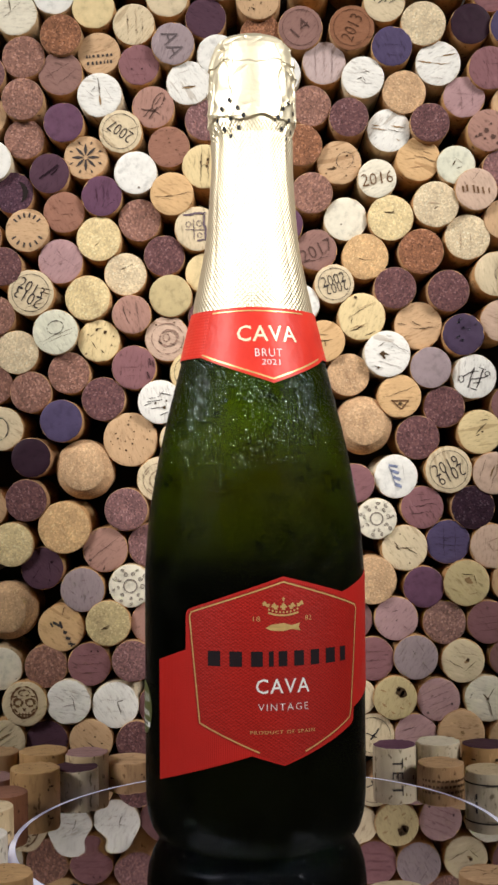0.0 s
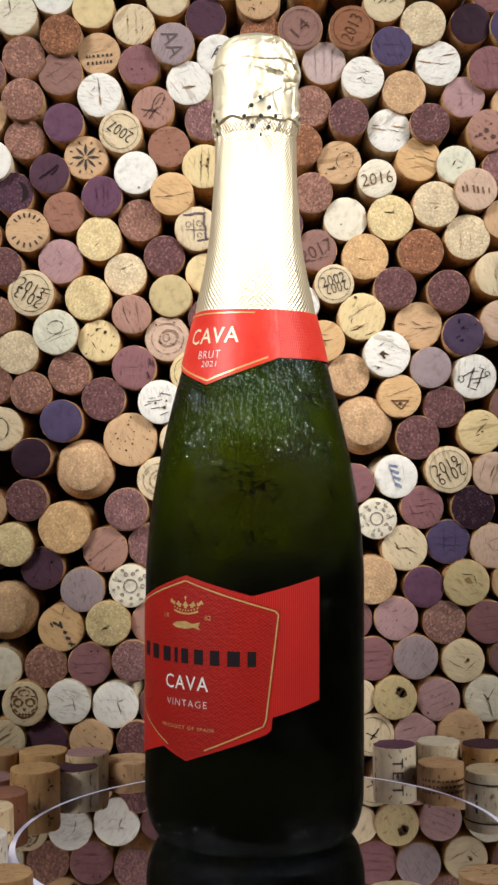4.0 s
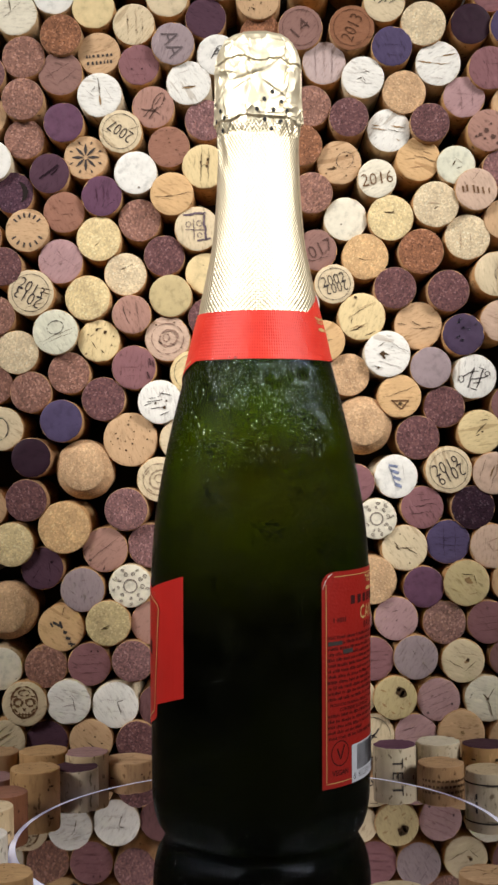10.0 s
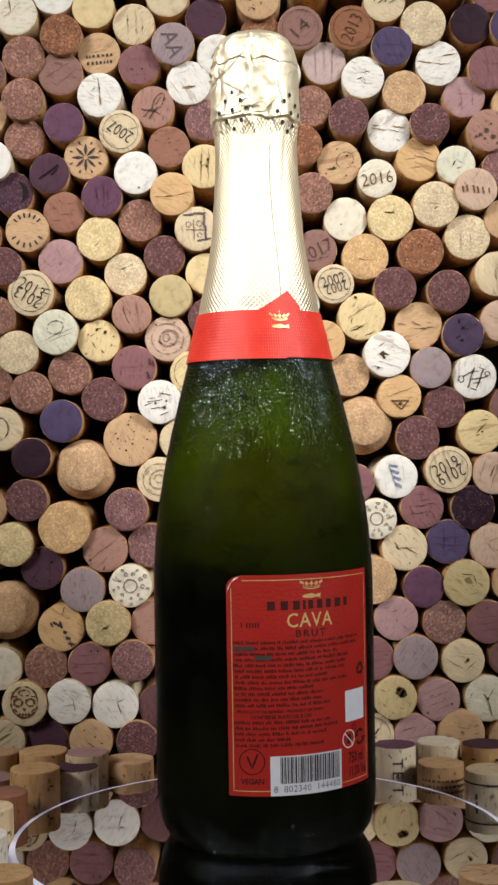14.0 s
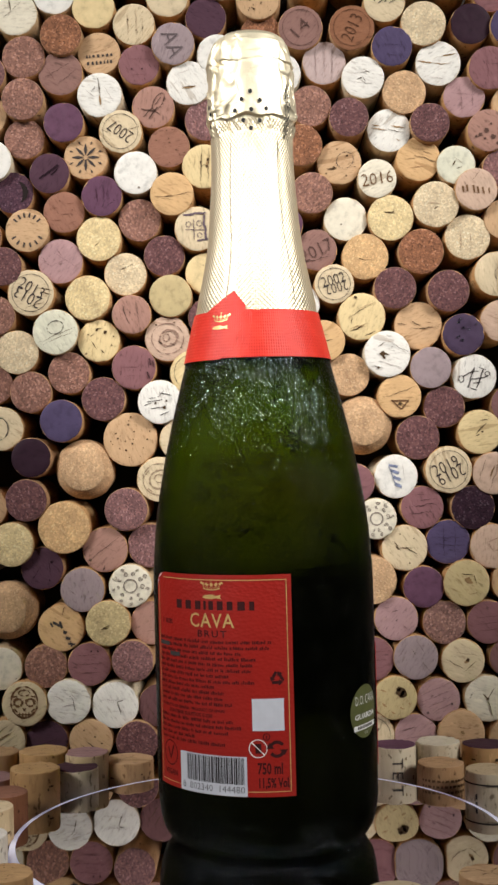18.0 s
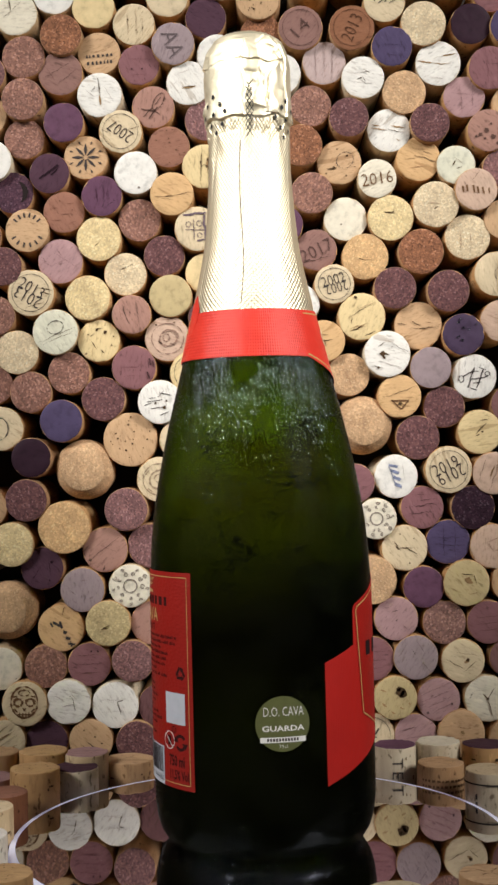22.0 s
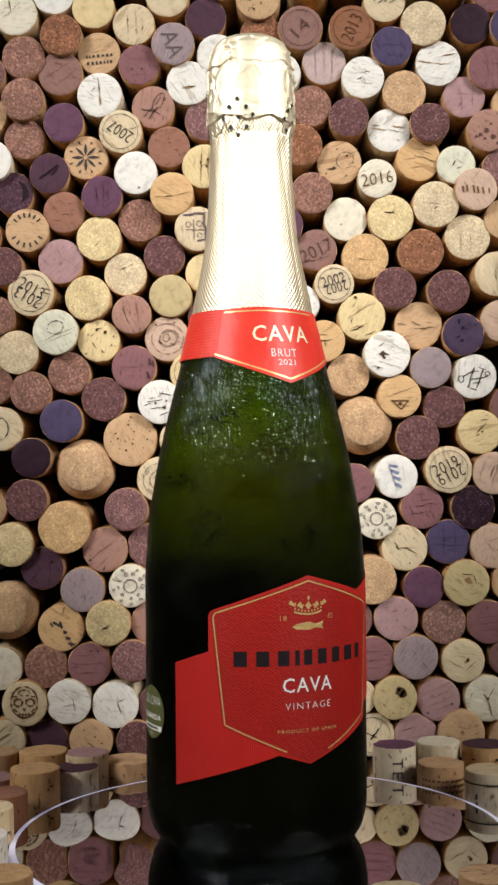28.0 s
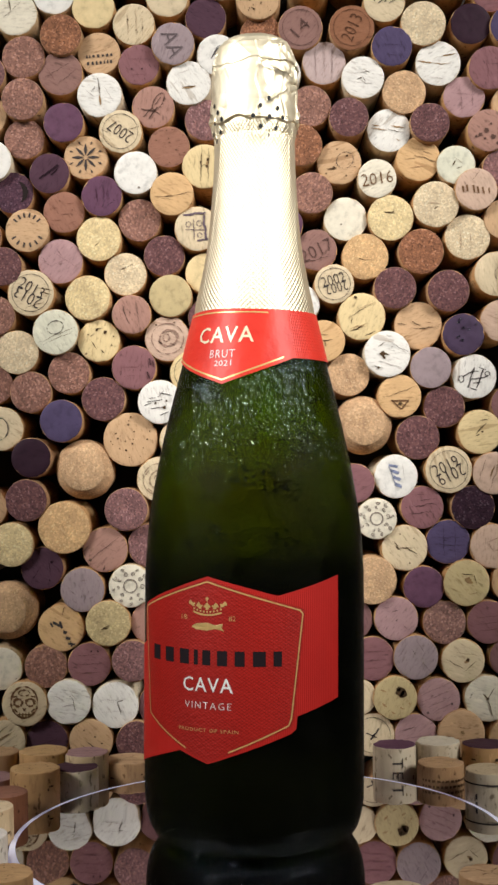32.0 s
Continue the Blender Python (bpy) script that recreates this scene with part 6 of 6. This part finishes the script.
wall_cork(31.8, 120.8, 256.4, 21.1, "brownmauve", "natural", "text:2017|c-80,-60,80,-30,3", 25)
wall_cork(56.0, 115.5, 251.9, 23.4, "gold", "grain", "d|c-35,-5,0,-15,3|s0,-15,30,-10,3", 0)
wall_cork(84.1, 115.9, 254.4, 22.9, "rust", "grain")
wall_cork(122.3, 118.3, 243.0, 22.7, "cream", "natural", "d|e20,0,30,30,0,2|s0,-80,0,80,3", 0)
wall_cork(15.5, 115.8, 268.6, 19.2, "violet", "natural")
wall_cork(40.2, 113.9, 238.2, 20.0, "cream", "natural", "ring:2002+|s-60,40,50,50,3", 15)
wall_cork(70.7, 115.0, 236.0, 21.4, "darkmauve", "grain")
wall_cork(97.1, 112.5, 234.0, 21.1, "darkmauve", "grain")
wall_cork(53.8, 114.8, 221.8, 24.0, "butter", "natural", "d|c-50,0,20,40,4|c-50,-60,10,-40,6|c-40,0,-45,-30,4|b-25,80,7|c10,-80,60,-60,4|s-20,30,60,60,3|v-50,-50,20,-30,5", 0)
wall_cork(82.8, 120.9, 217.6, 24.2, "tan", "natural", "d|c-40,-15,90,-5,3|c-30,20,-5,5,3|c-20,10,15,0,3|s30,15,60,10,3|c-90,10,-50,5,4|v-70,-50,-40,-40,5", 0)
wall_cork(124.7, 120.6, 219.6, 21.3, "pinktan", "natural")
wall_cork(23.6, 117.3, 229.0, 19.2, "white", "smooth")
wall_cork(104.7, 116.0, 212.5, 21.2, "inkviolet", "smooth", "droplets", 0)
wall_cork(34.8, 114.4, 209.8, 21.1, "gold", "natural", "d|c-40,0,40,5,5|b-20,-10,5|c0,5,10,-30,4|v-30,30,20,30,5", 0)
wall_cork(66.0, 111.9, 202.8, 23.3, "white", "natural", "d|c-30,5,10,-5,9|b-20,0,12|b-15,-15,7|c0,60,95,0,2|c-40,30,-10,50,4|b-40,-60,5|c-60,-50,-20,-60,3|b20,30,3|s-40,-30,60,-60,3", 0)
wall_cork(87.8, 113.7, 195.9, 20.8, "greymauve", "smooth")
wall_cork(110.3, 118.8, 191.4, 22.7, "white", "natural", "d|p-50,0,0,30,5|p-30,-50,0,40,6|p10,-50,40,30,6|p-20,-15,60,0,4|e-58,-10,11,15,0,4|e58,12,11,9,0,4|p-15,20,20,25,3|p-5,-30,30,-25,3|p-20,-50,10,-60,4|p20,40,50,30,3", 0)
wall_cork(47.1, 119.7, 193.1, 21.6, "tan", "grain", "d|s-30,40,20,-60,3|s20,40,40,-40,3", 0)
wall_cork(72.2, 114.6, 181.7, 21.7, "gold", "natural", "d|c-80,-10,80,50,3|kbrown|p-40,-20,40,-20,8|p-35,-20,5,-60,8|p40,-20,5,-60,8|b0,-33,9|v-10,-35,20,-38,16", 0)
wall_cork(95.0, 118.9, 176.3, 21.0, "darkmauve", "grain")
wall_cork(54.3, 112.0, 167.8, 27.5, "tan", "champagne")
wall_cork(81.4, 117.9, 161.1, 22.1, "darkmauve", "grain")
wall_cork(112.5, 117.6, 163.6, 22.4, "butter", "natural", "d|c-20,-10,30,40,7|c0,50,40,55,5|b10,0,5|c-20,-20,0,-10,5", 0)
wall_cork(127.9, 118.6, 177.3, 18.7, "mauve", "natural")
wall_cork(96.2, 114.6, 144.8, 23.7, "cream", "natural", "ring:2019+", 205)
wall_cork(70.1, 118.0, 141.7, 22.1, "white", "smooth", "d|kblue|p-32,52,8,44,12|p-24,28,14,14,13|p-12,-2,20,-16,14|p-6,-32,26,-48,14|p-30,45,0,-45,4|s30,60,40,-20,2", 0)
wall_cork(49.3, 113.8, 138.6, 19.7, "heather", "natural")
wall_cork(118.9, 115.9, 142.8, 21.5, "pinktan", "smooth", "lines", 70)
wall_cork(83.2, 118.7, 126.0, 21.6, "heather", "natural", "d|c-80,0,90,20,3|c-70,-30,60,-20,3|c-20,30,60,40,2|s-60,60,40,60,2", 0)
wall_cork(108.6, 117.9, 125.7, 22.1, "dark", "grain")
wall_cork(59.7, 113.9, 120.8, 20.5, "ivory", "smooth", "floral", 0)
wall_cork(96.3, 120.5, 108.4, 22.5, "blueviolet", "natural", "d|s-80,20,80,20,3|s-80,-10,80,-15,3|s-20,80,-20,-80,3|s30,80,30,-80,3", 0)
wall_cork(74.0, 117.5, 105.8, 23.2, "cream", "natural", "d|c-40,10,-20,-10,8|c-30,0,40,0,4|c0,5,60,-30,4|b20,-65,4|c-50,30,-25,5,4|b40,40,3|b-20,60,3", 0)
wall_cork(118.0, 116.8, 106.1, 22.6, "pinktan", "natural", "d|s-20,20,30,40,6|s-20,20,0,-20,5|s0,-20,50,-10,5", 0)
wall_cork(57.1, 111.1, 90.5, 24.1, "tan", "grain")
wall_cork(83.2, 116.5, 86.3, 20.9, "violet", "smooth")
wall_cork(104.2, 113.5, 88.3, 23.1, "olive", "natural", "d|v-10,20,25,0,26|c-25,40,30,35,5|c30,35,40,0,4|s-70,-20,-30,-40,6|s10,-50,50,-40,5", 0)
wall_cork(127.8, 117.7, 88.4, 21.5, "tan", "natural")
wall_cork(69.1, 115.6, 70.8, 22.0, "rose", "natural", "d|c-20,30,10,40,4|s-60,50,-30,50,3|s30,-30,50,-50,4|b0,-10,3", 0)
wall_cork(93.6, 119.2, 68.1, 21.9, "brownmauve", "grain")
wall_cork(115.6, 117.5, 68.3, 21.8, "heather", "natural", "d|s-60,20,70,30,3|s-60,-10,70,0,3|s-50,-40,60,-30,3", 0)
wall_cork(46.8, 119.0, 70.3, 21.6, "mauve", "natural")
wall_cork(78.5, 114.5, 51.5, 22.3, "greymauve", "natural", "d|s-80,0,-40,60,3|s0,80,40,20,3|s30,-20,60,-60,3|c-20,40,0,10,2", 0)
wall_cork(57.2, 117.4, 50.7, 22.1, "heather", "natural", "d|s-70,30,60,35,3|s-60,-10,60,-5,3|s-50,-45,50,-40,3", 0)
wall_cork(102.5, 118.4, 48.9, 22.1, "cream", "natural", "d|v5,-10,30,5,18|b22,4,9|c-80,10,10,-40,4|c10,-45,60,0,3|s-30,40,90,20,3", 0)
wall_cork(126.2, 119.3, 50.1, 20.4, "mauve", "natural")
wall_cork(67.9, 114.5, 31.4, 22.0, "olive", "natural", "d|b25,30,22|b38,20,16|b15,42,11|b28,10,9|v-60,-20,-40,-40,10|v-70,40,-40,30,8|v20,-40,40,-50,8|v-20,-60,0,-70,8|v60,-20,70,-30,8", 0)
wall_cork(90.2, 119.4, 29.6, 21.9, "rose", "natural", "d|s-80,20,60,80,3|s-80,-10,80,50,3|s-60,-40,80,20,3|s-30,-60,80,-10,3|b-50,-60,6|b60,-20,6", 0)
wall_cork(114.9, 119.7, 29.6, 23.6, "ivory", "natural", "d|c0,0,30,50,4|c0,0,20,-80,4|c0,0,-20,20,6|b0,0,6|c-80,0,-60,30,3", 0)
wall_cork(49.0, 117.9, 31.5, 19.8, "cream", "natural")
wall_cork(57.0, 120.8, 11.9, 22.2, "cream", "natural", "ring|p-10,-20,30,30,8|p-30,10,20,-10,5", 0)
wall_cork(78.8, 120.6, 11.7, 21.6, "rose", "natural", "d|c-70,20,0,40,4|s-70,-20,60,0,3|c40,-30,70,10,3", 0)
wall_cork(101.0, 116.2, 13.0, 23.7, "tan", "natural", "d|v-5,10,12,0,16|s-20,30,30,20,4", 0)
wall_cork(124.9, 116.3, 9.9, 20.9, "tan", "natural")
wall_cork(3.9, 112.7, 382.1, 22.5, "tan", "natural", "specks", 0)
wall_cork(5.4, 119.4, 365.4, 21.6, "rust", "grain")


# corks standing round the turntable
standing_cork(-101.5, 56.3, 13.7, 22.4, "gold", "gold")
standing_cork(-103.1, 88.7, 14.0, 23.1, "gold", "gold")
standing_cork(-125.2, 87.6, 14.0, 21.5, "tan", "tan")
standing_cork(-85.7, 73.8, 9.7, 21.0, "plum", "printed")
standing_cork(-82.6, 88.5, 13.0, 21.0, "rose", "cream")
standing_cork(-63.2, 98.0, 7.3, 23.6, "tan", "tan")
standing_cork(-109.8, 25.9, 11.0, 20.5, "sienna", "rust")
standing_cork(-110.2, -3.6, 13.0, 20.5, "cream", "cream")
standing_cork(-105.4, -40.7, 13.0, 20.5, "white", "white")
standing_cork(-88.3, -84.3, 13.0, 20.5, "gold", "gold")
standing_cork(-122.4, 63.7, 8.0, 20.6, "rose", "rose")
standing_cork(64.8, 95.0, 13.5, 20.7, "violet", "printed")
standing_cork(86.0, 96.6, 14.5, 21.3, "ivory", "ivory")
standing_cork(84.1, 76.0, 9.2, 21.6, "tan", "embossed")
standing_cork(108.2, 91.7, 14.0, 22.7, "plum", "gold")
standing_cork(101.6, 46.3, 13.2, 22.0, "cream", "banded")
standing_cork(74.9, -90.8, 13.0, 20.5, "tan", "tan")
standing_cork(42.7, -106.4, 13.0, 20.5, "cream", "cream")
standing_cork(4.1, -112.5, 12.0, 20.5, "cream", "cream")



def fill_wall():
    """The wall goes on behind the bottle and past the edges of the view."""
    rng = random.Random(21)
    tones = [("cream", "natural"), ("russet", "grain"), ("tan", "grain"), ("heather", "natural"), ("white", "smooth"), ("darkmauve", "grain"), ("butter", "natural"), ("mauve", "grain"), ("plum", "natural")]
    z, row = -18.5, 0
    spots = []
    while z < 425:
        x = -160 + 11.2 * (row % 2)
        while x < 162:
            spots.append((x, z))
            x += 22.4
        z, row = z + 19.6, row + 1
    fine = [(x + dx, z + dz) for x, z in spots for dx, dz in ((0, 0), (5, 3), (-5, 4), (3, -6), (-4, -5), (9, 0), (0, 9))]
    for x, z in fine:
        if z < -18.6 or abs(x) > 165 or z > 425 or len(PLACED) > 296:
            continue
        dia = rng.uniform(21.4, 22.4)
        if all((x - a) ** 2 + (z - b) ** 2 > (0.475 * (dia + d)) ** 2 for a, b, d in PLACED):
            tone, tex = rng.choice(tones)
            wall_cork(x, 116 + rng.uniform(-4, 5), z, dia, tone, tex)


fill_wall()


def motions():
    """The bottle rides the turntable, a little off centre and out of plumb: one turn in 29 seconds, clockwise from above."""
    spin_rate = -12.4094
    stand = Matrix.Translation((-0.00237, -0.00201, 0.0)) @ pose(0, 0, 0, -0.780, 0.321, 0)
    times = [0.5 * k for k in range(65)]
    walk(TURNTABLE, [(t, pose(0, 0, 0, 0, 0, spin_rate * t)) for t in times])
    walk(BOTTLE, [(t, pose(0, 0, 0, 0, 0, spin_rate * t) @ stand) for t in times])


motions()
